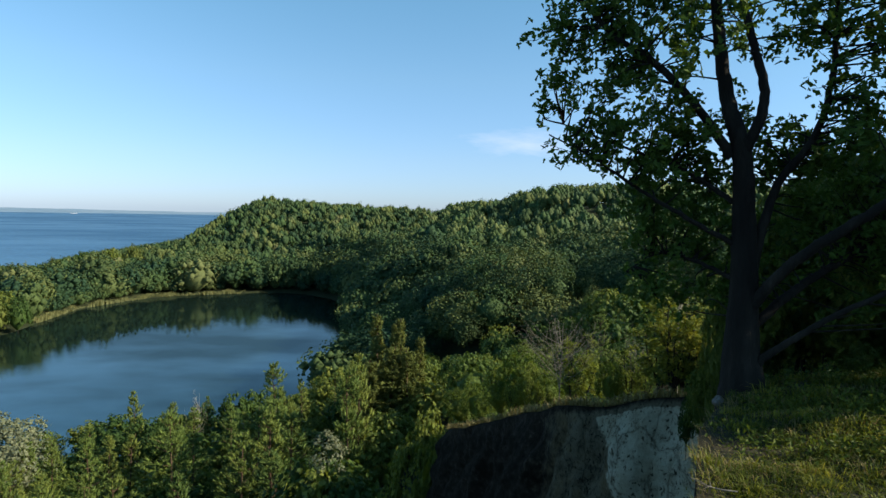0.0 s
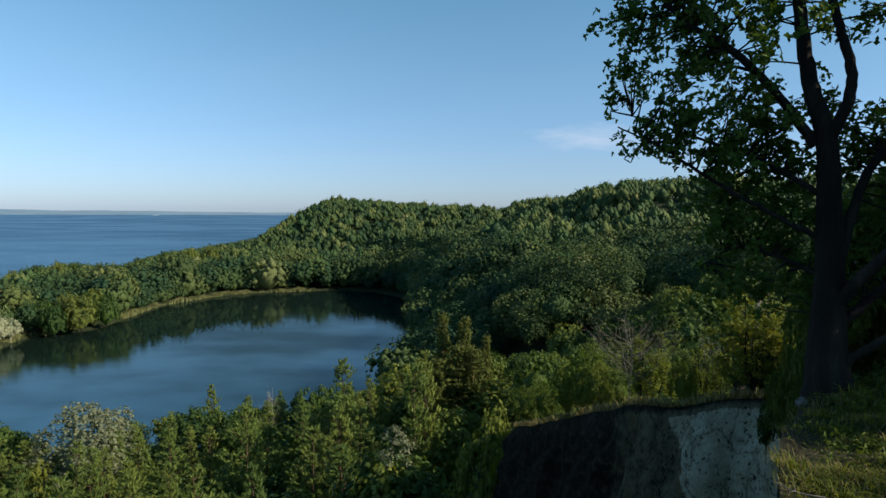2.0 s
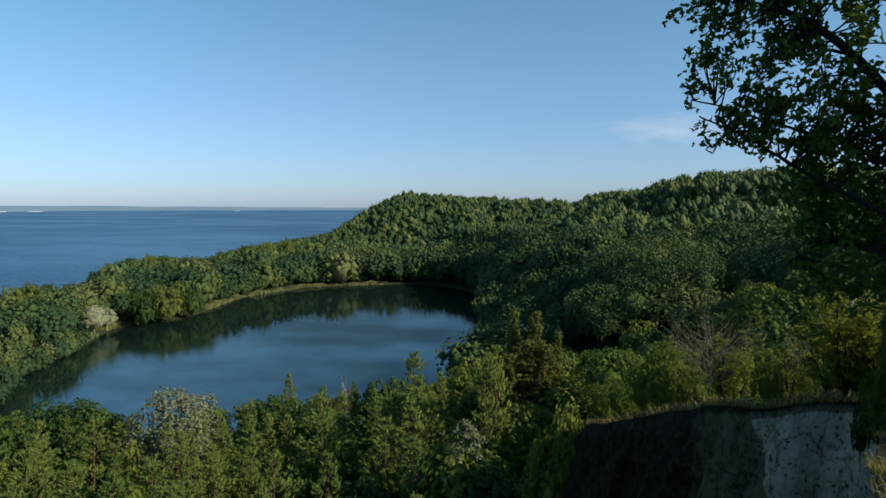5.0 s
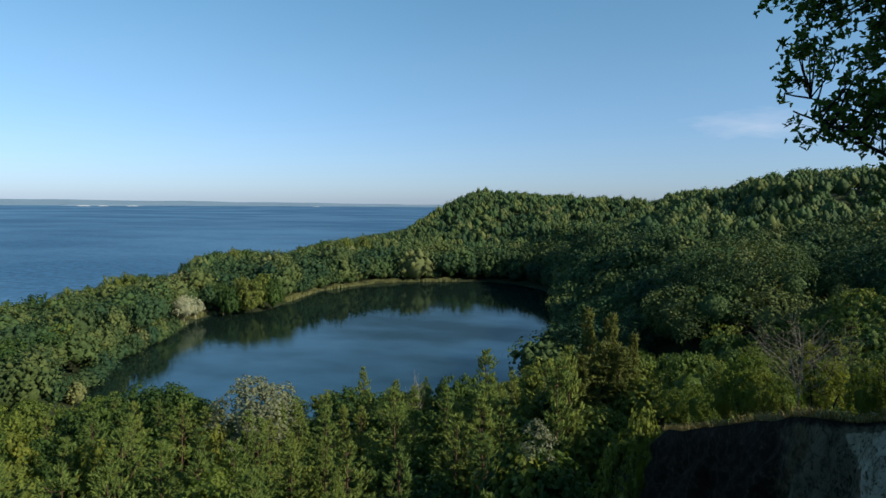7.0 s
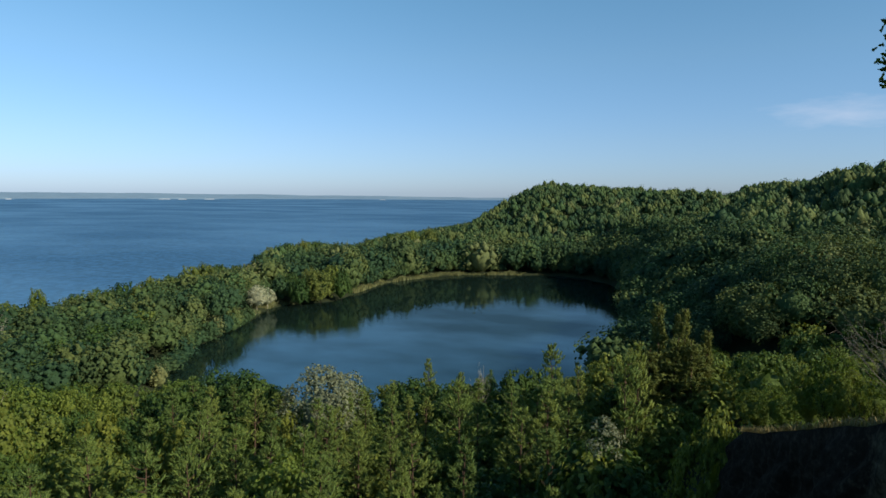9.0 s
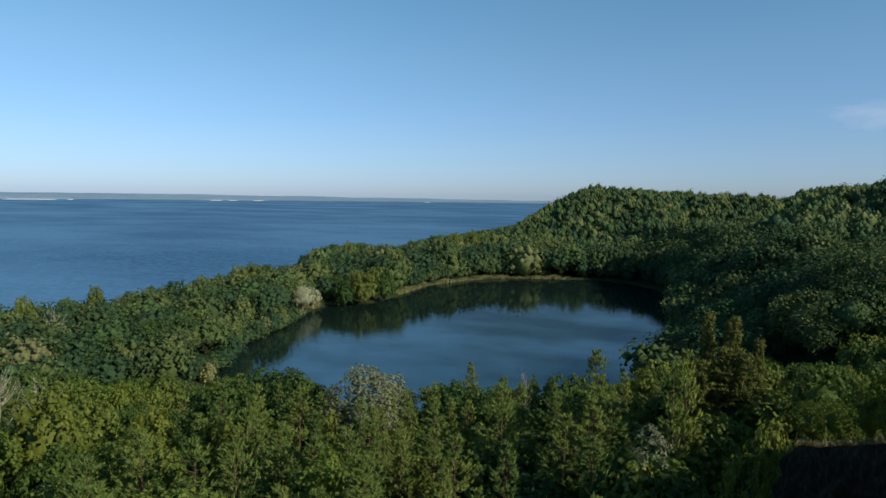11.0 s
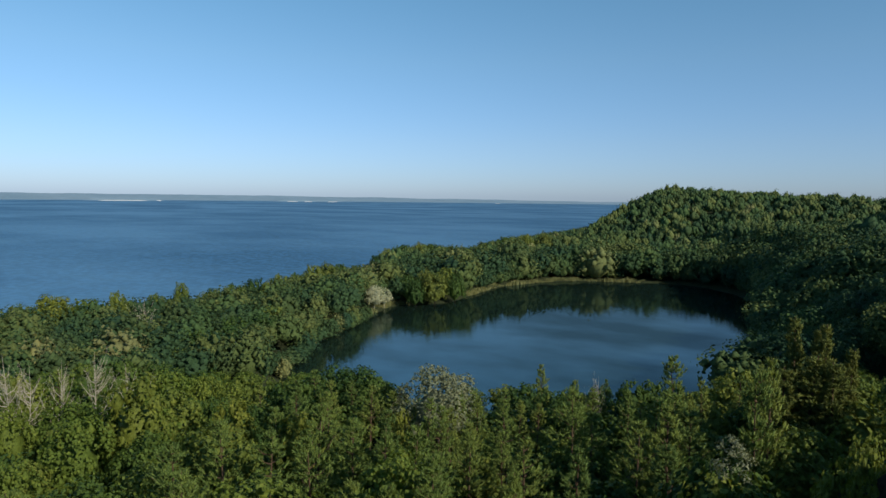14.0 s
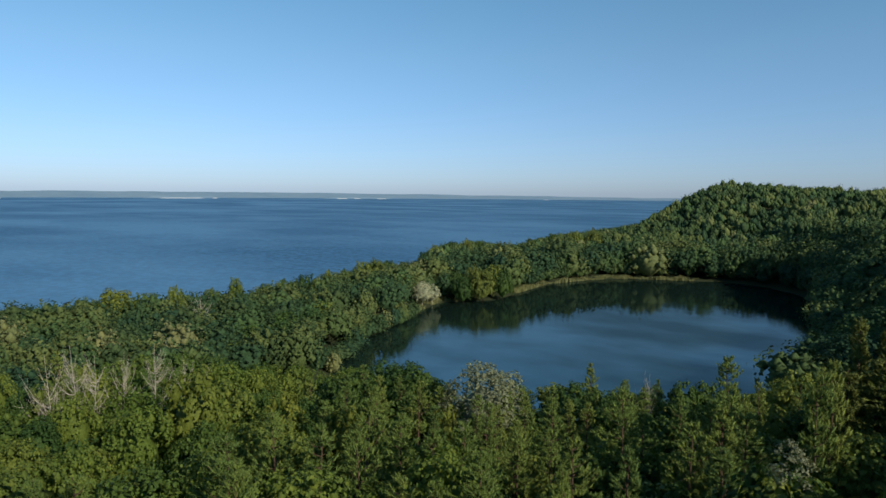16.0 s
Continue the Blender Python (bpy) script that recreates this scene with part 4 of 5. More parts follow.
# trees that stand out on the shore beyond the lake
for proto, az, el, dist, wide in ((SHORE[0], 57.5, -7.5, 222, 0.45), (YELLOW, 66.8, -7.95, 205, 1.2), (SHORE[0], 62.4, -8.1, 208, 0.5), (SHORE[0], 38.2, -7.2, 258, 0.7), (SHORE[1], 36.6, -6.7, 262, 0.75), (SHORE[0], 34.9, -6.5, 266, 0.75),
                                  (SHORE[1], 35.7, -7.0, 256, 0.8), (SHORE[0], 33.9, -7.0, 262, 0.7), (SHORE[0], 37.4, -7.6, 252, 0.7), (WILLOW, 41.2, -8.1, 244, 1.1), (WILLOW, 40.3, -8.3, 250, 1.1), (YELLOW, 50.6, -7.6, 226, 0.8), (DEADS[1], 60.4, -8.6, 190, 0.7),
                                  # crowns along the spit that stand against the open water
                                  (SHORE[0], 64.6, -8.45, 212, 0.9), (SHORE[0], 59.6, -8.4, 220, 0.8), (SHORE[0], 55.0, -8.1, 226, 0.8), (SHORE[0], 53.4, -7.8, 230, 0.8), (SHORE[0], 51.6, -7.4, 240, 0.8), (SHORE[0], 49.6, -7.1, 246, 0.8),
                                  (SHORE[0], 48.0, -7.0, 252, 0.8), (SHORE[0], 46.6, -6.3, 268, 0.8), (SHORE[1], 45.4, -6.1, 276, 0.8), (SHORE[0], 44.2, -6.2, 286, 0.8), (SHORE[0], 42.8, -6.3, 300, 0.8), (SHORE[0], 41.0, -5.4, 345, 0.7),
                                  (SHORE[0], 40.0, -4.8, 360, 0.7), (SHORE[0], 38.6, -4.5, 366, 0.7), (SHORE[1], 37.2, -4.25, 372, 0.7), (SHORE[0], 36.0, -4.35, 374, 0.7), (SHORE[0], 34.6, -4.6, 372, 0.7), (SHORE[0], 33.0, -4.6, 380, 0.7),
                                  (SHORE[1], 31.4, -4.15, 392, 0.7), (SHORE[0], 29.5, -3.65, 404, 0.7), (SHORE[0], 27.6, -3.4, 420, 0.7), (SHORE[1], 26.0, -3.15, 440, 0.7)):
    landmark(proto, az, el, dist, wide)


# ---- the far woods: one mass, too many to count ----
# how high the woods on the spit stand against the open water
SPIT_AZ = [22, 26, 29.5, 33, 35, 37, 39, 40.3, 41.2, 42.4, 44.5, 46, 47.2, 48, 51, 53.6, 56.2, 60, 65.8, 75]
SPIT_EL = [-2.5, -3.15, -3.65, -4.65, -4.5, -4.3, -4.5, -5.0, -5.9, -6.35, -6.3, -6.15, -6.8, -7.0, -7.3, -7.9, -8.45, -8.5, -8.5, -8.5]


def woods(name, spots, protos, label, mat, size=1.0, spread_of=0.2, girth=1.0):
    rng = np.random.RandomState(31)
    vs, fs, ts, base = [], [], [], 0
    z = ground_z(spots[:, 0], spots[:, 1])
    tall = 1 + 0.28 * (gap_to(spots[:, 0], spots[:, 1], LAKE, True) < 45) * (spots[:, 1] > 235)
    patch, stand = bumps(spots[:, 0], spots[:, 1], 45, 9), bumps(spots[:, 0], spots[:, 1], 24, 10)
    for i, (x, y) in enumerate(spots):
        v, f = protos[rng.randint(len(protos))]
        h = rng.uniform(9.4, 13.0) * (1.0 + 0.10 * patch[i] + 0.16 * stand[i]) * tall[i] * size
        az, d = math.degrees(math.atan2(-x, y)), math.hypot(x, y)
        if az > 22:
            h = min(h, max(3.0, EYE + d * math.tan(radians(np.interp(az, SPIT_AZ, SPIT_EL))) - z[i] - rng.uniform(0, 1.6)))
        w = rng.uniform(0.85, 1.3) * max(h, 7.0) * girth
        a = rng.uniform(0, 6.283)
        c, s2 = math.cos(a) * w, math.sin(a) * w
        vs.append(np.stack([v[:, 0] * c - v[:, 1] * s2 + x, v[:, 0] * s2 + v[:, 1] * c + y, v[:, 2] * h + z[i] - 0.3], -1).astype(np.float32))
        fs.append(f + base)
        base += len(v)
        tone = 0.36 + 0.15 * patch[i] + 0.18 * stand[i] + rng.normal() * spread_of + (0.24 if rng.uniform() < 0.05 else 0)
        ts.append(np.full(len(v), np.clip(tone, 0, 1)))
    return tagged(new(name, mesh_of(name, np.vstack(vs), [np.vstack(fs)], [mat], np.concatenate(ts), smooth=True)), label, "woods", kind="stuff")


def spots_in(step, dmin, dmax):
    rng = np.random.RandomState(17)
    xs, ys = np.meshgrid(np.arange(-330, 330, step), np.arange(20, 860, step))
    x, y = (xs + rng.uniform(-0.42, 0.42, xs.shape) * step).ravel(), (ys + rng.uniform(-0.42, 0.42, xs.shape) * step).ravel()
    d, az = np.hypot(x, y), np.degrees(np.arctan2(-x, y))
    ok = (d >= dmin) & (d < dmax) & (az > -37) & (az < 84)
    x, y = x[ok], y[ok]
    lk = gap_to(x, y, LAKE, True)
    d = np.hypot(x, y)
    slope = (d < 140) & (np.degrees(np.arctan2(-x, y)) > -30) & (y < 140 + 0.2 * x) & (x > -127) & (y > 10)
    ok = ~inside(x, y, LAKE) & (lk > -0.5) & (x - np.interp(y, COAST_Y, COAST_X) > 4) & ~slope & ~inside(x, y, PLATEAU) & (gap_to(x, y, RIM) > 12)
    ok &= (y < 665) | ((y > 770) & (x > -40) & (x < 150))
    x, y = x[ok], y[ok]
    # thin out what lies behind a crest
    d, az = np.hypot(x, y), np.degrees(np.arctan2(-x, y))
    el = np.degrees(np.arctan2(ground_z(x, y) + 13 - EYE, d))
    top, stay = np.full(300, -90.0), np.zeros(len(x), bool)
    for i in np.argsort(d):
        k = int((az[i] + 40) * 2)
        stay[i] = el[i] > top[k] - 0.5 or rng.uniform() < 0.1
        top[k] = max(top[k], el[i] - 0.4)
    return np.stack([x[stay], y[stay]], -1)


MID = [dome_crown(100 + i, n, 290, 0.031, sp, lo, 0.60, 0.5, 1.1, 0.12) for i, (n, sp, lo) in enumerate(((22, 0.44, 0.15), (26, 0.40, 0.1), (20, 0.48, 0.2), (24, 0.42, 0.1), (22, 0.34, 0.1)))]
BANK = [dome_crown(105 + i, 20, 320, 0.028, sp, -0.12, 0.62, 0.5, 1.05, 0.14) for i, sp in enumerate((0.44, 0.40, 0.36))]
FAR = [dome_crown(120 + i, n, 30, 0.045, sp, 0.26, 0.86, 0.35, 1.1, 0.10, 4) for i, (n, sp) in enumerate(((6, 0.40), (8, 0.37), (6, 0.42), (7, 0.35), (6, 0.27)))]
bank = along(np.vstack([LAKE, LAKE[:1]]), 4.2)
rng = np.random.RandomState(19)
bank = bank + unit(bank - LAKE.mean(0)) * (rng.uniform(-1.0, 3.0, (len(bank), 1)) - 3.2 * (bank[:, :1] < -118) * (bank[:, 1:] < 170) + 2.6 * (bank[:, 1:] > 200))
bank = bank[~((bank[:, 0] < -140) & (bank[:, 1] > 170) & (bank[:, 1] < 200))]
bank = bank[(bank[:, 1] > 190) & ((bank[:, 0] > -60) | (rng.uniform(0, 1, len(bank)) < 0.55)) | (bank[:, 0] < -118) & (bank[:, 1] < 280)]
far_spots = np.vstack([spots_in(6.8, 265, 430), spots_in(6.2, 430, 870)])
by_lake = gap_to(far_spots[:, 0], far_spots[:, 1], LAKE, True) < 40
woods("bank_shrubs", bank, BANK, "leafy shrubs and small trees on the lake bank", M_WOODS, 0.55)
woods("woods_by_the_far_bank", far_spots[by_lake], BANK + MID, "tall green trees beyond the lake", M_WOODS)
near_spots = spots_in(6.6, 60, 265)
close = (np.hypot(*near_spots.T) < 175) & (near_spots[:, 0] > -14)
FINE = [dome_crown(110 + i, n, 1500, 0.020, sp, 0.1, 0.3, 0.6, 1.0, 0.2) for i, (n, sp) in enumerate(((40, 0.46), (44, 0.42), (38, 0.48), (40, 0.38)))]
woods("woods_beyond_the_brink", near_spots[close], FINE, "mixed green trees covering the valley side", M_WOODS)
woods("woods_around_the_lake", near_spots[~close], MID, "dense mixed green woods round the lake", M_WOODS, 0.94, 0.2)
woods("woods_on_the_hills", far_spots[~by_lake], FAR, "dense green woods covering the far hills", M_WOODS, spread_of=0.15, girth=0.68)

# reeds along the lake's far shore
rng = np.random.RandomState(41)
line = along(LAKE[1:15], 0.35)
mid_lake = LAKE.mean(0)
pos = np.repeat(line, 22, 0)
pos = pos + unit(mid_lake - pos) * rng.uniform(-3.2, 1.6, (len(pos), 1)) + rng.normal(size=pos.shape) * 0.4
thick = bumps(pos[:, 0], pos[:, 1], 26, 4)
pos = pos[(thick > -0.45) & (pos[:, 0] < -104 + 8 * thick)]
n = len(pos)
hgt = rng.uniform(1.0, 2.6, n) * np.where(pos[:, 1] < 168, 0.5, 1.0) * np.clip(0.75 + 0.45 * bumps(pos[:, 0], pos[:, 1], 9, 6), 0.25, 1.2)
a = rng.uniform(0, 6.283, n)
side = np.stack([np.cos(a), np.sin(a), 0 * a], -1) * 0.28
base = np.c_[pos, np.full(n, 0.2)]
tip = base + np.c_[rng.normal(size=(n, 2)) * 0.25, hgt]
v = np.stack([base - side, base + side, tip], 1).reshape(-1, 3)
tagged(new("reeds", mesh_of("reeds", v, [np.arange(3 * n).reshape(-1, 3)], [M_REED])), "dry yellowish reeds fringing the lake shore", "reeds", kind="stuff")

# ---- the oak at the brink ----
OAK = Vector((3.38, 7.25, 43.0))
ra = radians(-25.0)
O_R, O_A = np.array([math.cos(ra), math.sin(ra), 0]), np.array([-math.sin(ra), math.cos(ra), 0])


def oak_pt(r, u, a=0.0):
    """right, up and away of the foot of the oak"""
    return O_R * r + O_A * a + np.array([0, 0, u])


oak = tagged(new("oak_tree"), "dark gnarled oak with many limbs at the cliff edge", "tree")
oak.location = OAK
BOUGHS = [
    # trunk and the two stems above the fork
    ([(0, -0.3, 0), (0.0, 0.4, 0), (0.06, 1.2, 0), (0.1, 2.1, 0.0), (0.1, 2.8, 0.0), (-0.02, 3.4, 0.1), (-0.08, 4.3, 0.2), (-0.1, 5.6, 0.3), (0.0, 7.0, 0.3)], 0.27, 0.05),
    ([(0.1, 2.7, 0), (0.28, 3.05, -0.1), (0.36, 3.4, -0.1), (0.28, 3.9, -0.15), (0.18, 4.5, -0.1), (0.1, 5.6, -0.2), (0.3, 6.8, -0.3)], 0.12, 0.035),
    # left limbs
    ([(0.0, 2.7, 0), (-0.3, 3.2, -0.2), (-0.75, 3.75, -0.4), (-1.15, 4.05, -0.5), (-1.5, 4.5, -0.6), (-1.9, 5.2, -0.7)], 0.10, 0.025),
    ([(0.0, 1.7, 0), (-0.5, 2.0, -0.2), (-1.1, 2.4, -0.4), (-1.5, 2.7, -0.5), (-1.95, 2.95, -0.6)], 0.06, 0.012),
    ([(0.0, 2.2, 0), (-0.6, 2.6, 0.2), (-1.3, 2.9, 0.3), (-2.0, 3.2, 0.3)], 0.06, 0.012),
    ([(0.0, 1.3, 0), (-0.5, 1.5, 0.2), (-0.9, 1.55, 0.3), (-1.3, 1.3, 0.4)], 0.05, 0.012),
    # right limbs
    ([(0.08, 1.1, 0), (0.35, 1.9, 0.1), (0.65, 2.45, 0.2), (1.0, 2.9, 0.2), (1.2, 3.5, 0.2), (1.3, 4.4, 0.2), (1.5, 5.8, 0.1)], 0.11, 0.03),
    ([(0.05, 0.9, 0), (0.5, 1.5, -0.3), (1.1, 2.0, -0.6), (1.8, 2.5, -0.8), (2.6, 3.0, -0.7), (3.6, 3.5, -0.3), (4.4, 4.2, 0.0)], 0.12, 0.03),
    ([(0.05, 0.7, 0), (0.6, 1.2, 0.3), (1.3, 1.7, 0.6), (2.1, 2.3, 0.8), (3.0, 3.2, 0.9)], 0.11, 0.03),
    ([(0.1, 0.3, 0), (0.3, 0.52, -0.1), (0.6, 0.78, -0.25), (0.98, 1.08, -0.4), (1.45, 1.36, -0.5), (1.95, 1.66, -0.6), (2.7, 2.0, -0.6)], 0.09, 0.02),
]
rng = np.random.RandomState(77)
lines = []
for k, (ctrl, r0, r1) in enumerate(BOUGHS):
    c = smooth_line([oak_pt(r + 0.107 - 0.085 * u - (0.17 * min(1, max(0, u - 1.5)) if k == 6 else 0), u, a) for r, u, a in ctrl], 8)
    c = c + rng.normal(size=c.shape) * 0.004
    r0, r1 = r0 * (0.70 if k == 0 else 0.56), r1 * 0.7
    rad = np.linspace(r0 ** 0.7, r1 ** 0.7, len(c)) ** (1 / 0.7)
    if k == 0:
        rad = rad + 0.17 * np.exp(-np.linspace(0, 11, len(c)))
    lines.append((c, rad))
    v, f = tube(c, rad * (1 + 0.015 * rng.normal(size=len(rad))), 14 if r0 > 0.2 else 10)
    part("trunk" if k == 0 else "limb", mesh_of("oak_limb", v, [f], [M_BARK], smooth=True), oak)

# leafy masses: right, up, away, radius, density
MASSES = [(-1.55, 4.6, -0.5, 0.55), (-1.9, 4.3, -0.3, 0.5), (-1.3, 4.2, -0.4, 0.5), (-1.75, 3.75, -0.4, 0.5), (-2.2, 4.05, -0.2, 0.35), (-1.2, 3.6, -0.2, 0.5), (-2.15, 3.45, -0.1, 0.35),
          (-1.85, 3.05, -0.3, 0.5), (-1.45, 2.75, -0.4, 0.45), (-1.95, 2.6, -0.5, 0.35), (-1.1, 3.05, 0.3, 0.5), (-0.75, 3.35, -0.6, 0.45), (-0.5, 4.0, -0.5, 0.5), (-0.9, 4.6, 0.3, 0.6),
          (-0.35, 4.8, 0.3, 0.6), (-0.6, 3.0, -0.5, 0.35), (-0.75, 2.35, 0.2, 0.5), (-0.35, 2.6, 0.4, 0.45), (-0.6, 1.9, 0.3, 0.45), (-0.95, 1.7, 0.4, 0.45), (-1.2, 2.0, 0.2, 0.4),
          (-0.75, 1.25, 0.4, 0.4), (-1.15, 1.15, 0.5, 0.3), (-0.35, 1.4, 0.5, 0.4), (1.15, 4.1, 0.1, 0.5), (1.55, 4.3, 0.2, 0.5), (1.0, 4.7, 0.2, 0.45), (1.3, 5.1, 0.1, 0.45), (1.75, 4.8, 0.2, 0.45), (1.9, 5.4, 0.1, 0.5),
          (1.5, 3.5, 0.0, 0.45), (1.9, 3.9, 0.3, 0.5), (1.35, 2.9, 0.2, 0.4), (1.75, 3.0, -0.5, 0.5), (2.2, 3.3, -0.6, 0.5), (0.75, 2.8, 0.5, 0.35), (0.5, 2.35, 0.6, 0.35),
          (1.0, 2.25, 0.6, 0.45), (1.5, 2.3, 0.7, 0.5), (2.0, 2.5, 0.6, 0.5), (1.0, 1.7, 0.7, 0.45), (1.6, 1.6, 0.6, 0.45), (2.1, 1.8, 0.2, 0.5), (2.5, 2.6, -0.4, 0.5),
          (0.1, 5.8, 0.3, 0.8), (-1.0, 5.6, 0.0, 0.8), (1.2, 5.8, 0.1, 0.8), (-1.8, 5.4, -0.4, 0.6), (2.0, 5.3, 0.2, 0.8), (0.2, 6.6, 0.2, 0.9), (-0.9, 6.4, 0.2, 0.8), (1.2, 6.5, 0.0, 0.8),
          (2.8, 4.2, 0.0, 0.8), (2.9, 3.2, 0.6, 0.7), (0.1, 4.3, 0.9, 0.5), (-0.15, 3.1, 0.7, 0.4),
          (3.2, 2.2, 0.0, 0.6), (3.6, 3.0, -0.5, 0.7), (3.9, 4.0, 0.0, 0.8), (3.0, 1.6, 0.6, 0.5), (4.3, 3.2, 0.4, 0.7), (4.6, 4.4, 0.1, 0.8), (3.6, 5.2, 0.1, 0.8), (3.8, 2.3, 0.3, 0.6),
          (2.7, 1.5, -0.2, 0.45), (3.3, 2.8, 0.4, 0.6), (1.4, 2.0, 0.9, 0.5), (1.9, 2.2, 1.0, 0.5), (2.5, 2.1, 0.9, 0.5), (1.7, 1.7, 1.1, 0.5), (2.6, 2.9, 0.8, 0.5), (0.9, 2.0, 1.1, 0.45),
          (0.6, 1.7, 0.8, 0.45), (0.5, 1.1, 0.9, 0.4), (1.2, 1.2, 0.8, 0.45), (1.9, 1.2, 0.6, 0.45), (0.9, 2.7, 0.9, 0.5), (1.6, 2.8, 0.8, 0.5), (2.2, 2.2, 0.9, 0.5), (0.4, 2.9, 1.0, 0.4), (2.4, 1.4, 0.8, 0.45),
          (-0.3, 2.0, 0.8, 0.5), (-0.8, 2.7, 0.6, 0.5), (-1.3, 2.4, 0.5, 0.45), (-0.4, 1.0, 0.7, 0.35)]
all_c = np.vstack([c for c, _ in lines])
twig_parts, leaf_p, leaf_n = [], [], []
for r, u, a, rad in MASSES:
    o = oak_pt(r + (0.17 if r < -1.2 else 0.08 if r < -0.3 else -0.09 * u if r > 0.4 and u > 2.6 else 0), u, a)
    thin = 0.7 if -0.7 < r < 0.5 and u > 2.8 else 1.0
    for _ in range(int(9.5 * thin * (rad / 0.45) ** 1.6)):
        e = o + unit(rng.normal(size=3)) * rad * rng.uniform(0.5, 1.1) * (1, 1, 0.8)
        cand = all_c[rng.randint(len(all_c), size=400)]
        j = cand[np.argmin(np.linalg.norm(cand - e, axis=1) + 0.8 * np.maximum(cand[:, 2] - e[2], 0))]
        m = (j * 0.4 + e * 0.6) + rng.normal(size=3) * 0.07 + (0, 0, 0.06)
        c = smooth_line([j, m, e], 5)
        twig_parts.append(tube(c, np.linspace(0.012, 0.003, len(c)), 4))
        for q in range(3):
            k0 = c[rng.randint(len(c) // 2, len(c))]
            e2 = k0 + unit(e - j + rng.normal(size=3) * 0.8) * rng.uniform(0.1, 0.3)
            twig_parts.append(tube([k0, e2], [0.004, 0.002], 3))
            nl = rng.randint(9, 16)
            pp = k0 + (e2 - k0) * rng.uniform(0.6, 1.1, (nl, 1)) + rng.normal(size=(nl, 3)) * 0.050
            leaf_p.append(pp)
            leaf_n.append(unit(rng.normal(size=(nl, 3)) + (0, 0, 0.7)))
v, f = gather(twig_parts)
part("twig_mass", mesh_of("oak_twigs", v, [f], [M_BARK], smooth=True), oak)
leaf_p, leaf_n = np.vstack(leaf_p), np.vstack(leaf_n)
n = len(leaf_p)
a1 = unit(np.cross(leaf_n, rng.normal(size=(n, 3))))
b1 = np.cross(leaf_n, a1)
sz = rng.uniform(0.034, 0.059, n)[:, None]
lobed = [(-1.0, 0.0), (-0.4, 0.38), (-0.05, 0.24), (0.4, 0.62), (1.05, 0.0), (0.4, -0.62), (-0.05, -0.24), (-0.4, -0.38)]
ring = np.stack([leaf_p + (a1 * p + b1 * q + leaf_n * (0.35 * abs(q) - 0.12 * p * p)) * sz for p, q in lobed], 1).reshape(-1, 3)
idx = np.arange(n)[:, None] * 8
left, right = idx + np.array([[0, 1, 2, 3, 4]]), idx + np.array([[0, 4, 5, 6, 7]])
part("leaves", mesh_of("oak_leaves", ring, [left, right], [M_OAK]), oak, "lobed green oak leaves")

# ---- bushes and saplings on the clifftop ----
BUSHES = [tree_kind("bush", dome_crown(140 + i, 36, 1700, 0.024, sp, 0.0, 0.55, 0.7, loose=0.22), M_BROAD, M_BARK, "leafy green bush on the clifftop", "bush", "clifftop bushes")
          for i, sp in enumerate((0.5, 0.42, 0.34))]


def leafy_shrub(seed, stems, twigs, leaves, leaf, flare=0.32):
    """An airy shrub of height 1: stems from one foot, twigs, and leaves thickest at their ends."""
    rng = np.random.RandomState(seed)
    wood, tips = [], []
    for k in range(stems):
        a = 6.283 * k / stems + rng.uniform(-0.5, 0.5)
        out = np.array([math.cos(a), math.sin(a), 0]) * flare * rng.uniform(0.3, 1.0)
        top = rng.uniform(0.7, 1.0)
        c = smooth_line([(0, 0, -0.03), out * 0.35 + (0, 0, 0.35 * top), out * 0.75 + rng.normal(size=3) * 0.02 + (0, 0, 0.7 * top), out + (0, 0, top)], 5)
        wood.append(tube(c, np.linspace(0.013, 0.003, len(c)), 5))
        for _ in range(twigs):
            q = c[rng.randint(len(c) // 4, len(c))]
            e = q + unit(out + rng.normal(size=3) * 0.3 + (0, 0, 0.12)) * rng.uniform(0.06, 0.2)
            wood.append(tube([q, (q + e) / 2 + rng.normal(size=3) * 0.01, e], [0.005, 0.004, 0.001], 4))
            tips.append((q * 0.3 + e * 0.7, e))
    ends = np.array(tips)
    who = rng.randint(len(ends), size=leaves)
    pos = ends[who, 0] + (ends[who, 1] - ends[who, 0]) * rng.uniform(-0.6, 1.2, (leaves, 1)) + rng.normal(size=(leaves, 3)) * 0.026
    cards = leaf_cards(rng, pos, unit(rng.normal(size=(leaves, 3)) + (0, 0, 0.6)), leaf, 0.55)
    return gather(wood), cards


def shrub_kind(name, shape, m_leaf, label, group=""):
    ob = tagged(new(name), label, "bush", group)
    part("stem", mesh_of("shrub_stem", shape[0][0], [shape[0][1]], [M_BARK], smooth=True), ob)
    part("leafage", mesh_of("shrub_leafage", shape[1][0], [shape[1][1]], [m_leaf]), ob)
    return ob


LIGHT = [shrub_kind("bush", leafy_shrub(145 + i, st, 12, 1900, 0.020, fl), M_BRINK, "airy sunlit yellow-green bush on the brink", "brink bushes") for i, (st, fl) in enumerate(((7, 0.42), (5, 0.3), (4, 0.2)))]
ROUND = [tree_kind("bush", dome_crown(160 + i, 44, 2800, 0.021, 0.5, 0.0, 0.5, 0.6, 0.6, 0.18), m, M_BARK, lab, "bush", "brink bushes")
         for i, (m, lab) in enumerate(((M_BRINK, "rounded sunlit yellow-green bush on the brink"), (M_LIT, "rounded leafy mid-green bush on the brink")))]
LITBUSH = shrub_kind("bush", leafy_shrub(150, 5, 12, 1900, 0.021, 0.26), M_YELLOW, "yellow-green bush with turning leaves on the brink", "brink bushes")
BARES = []
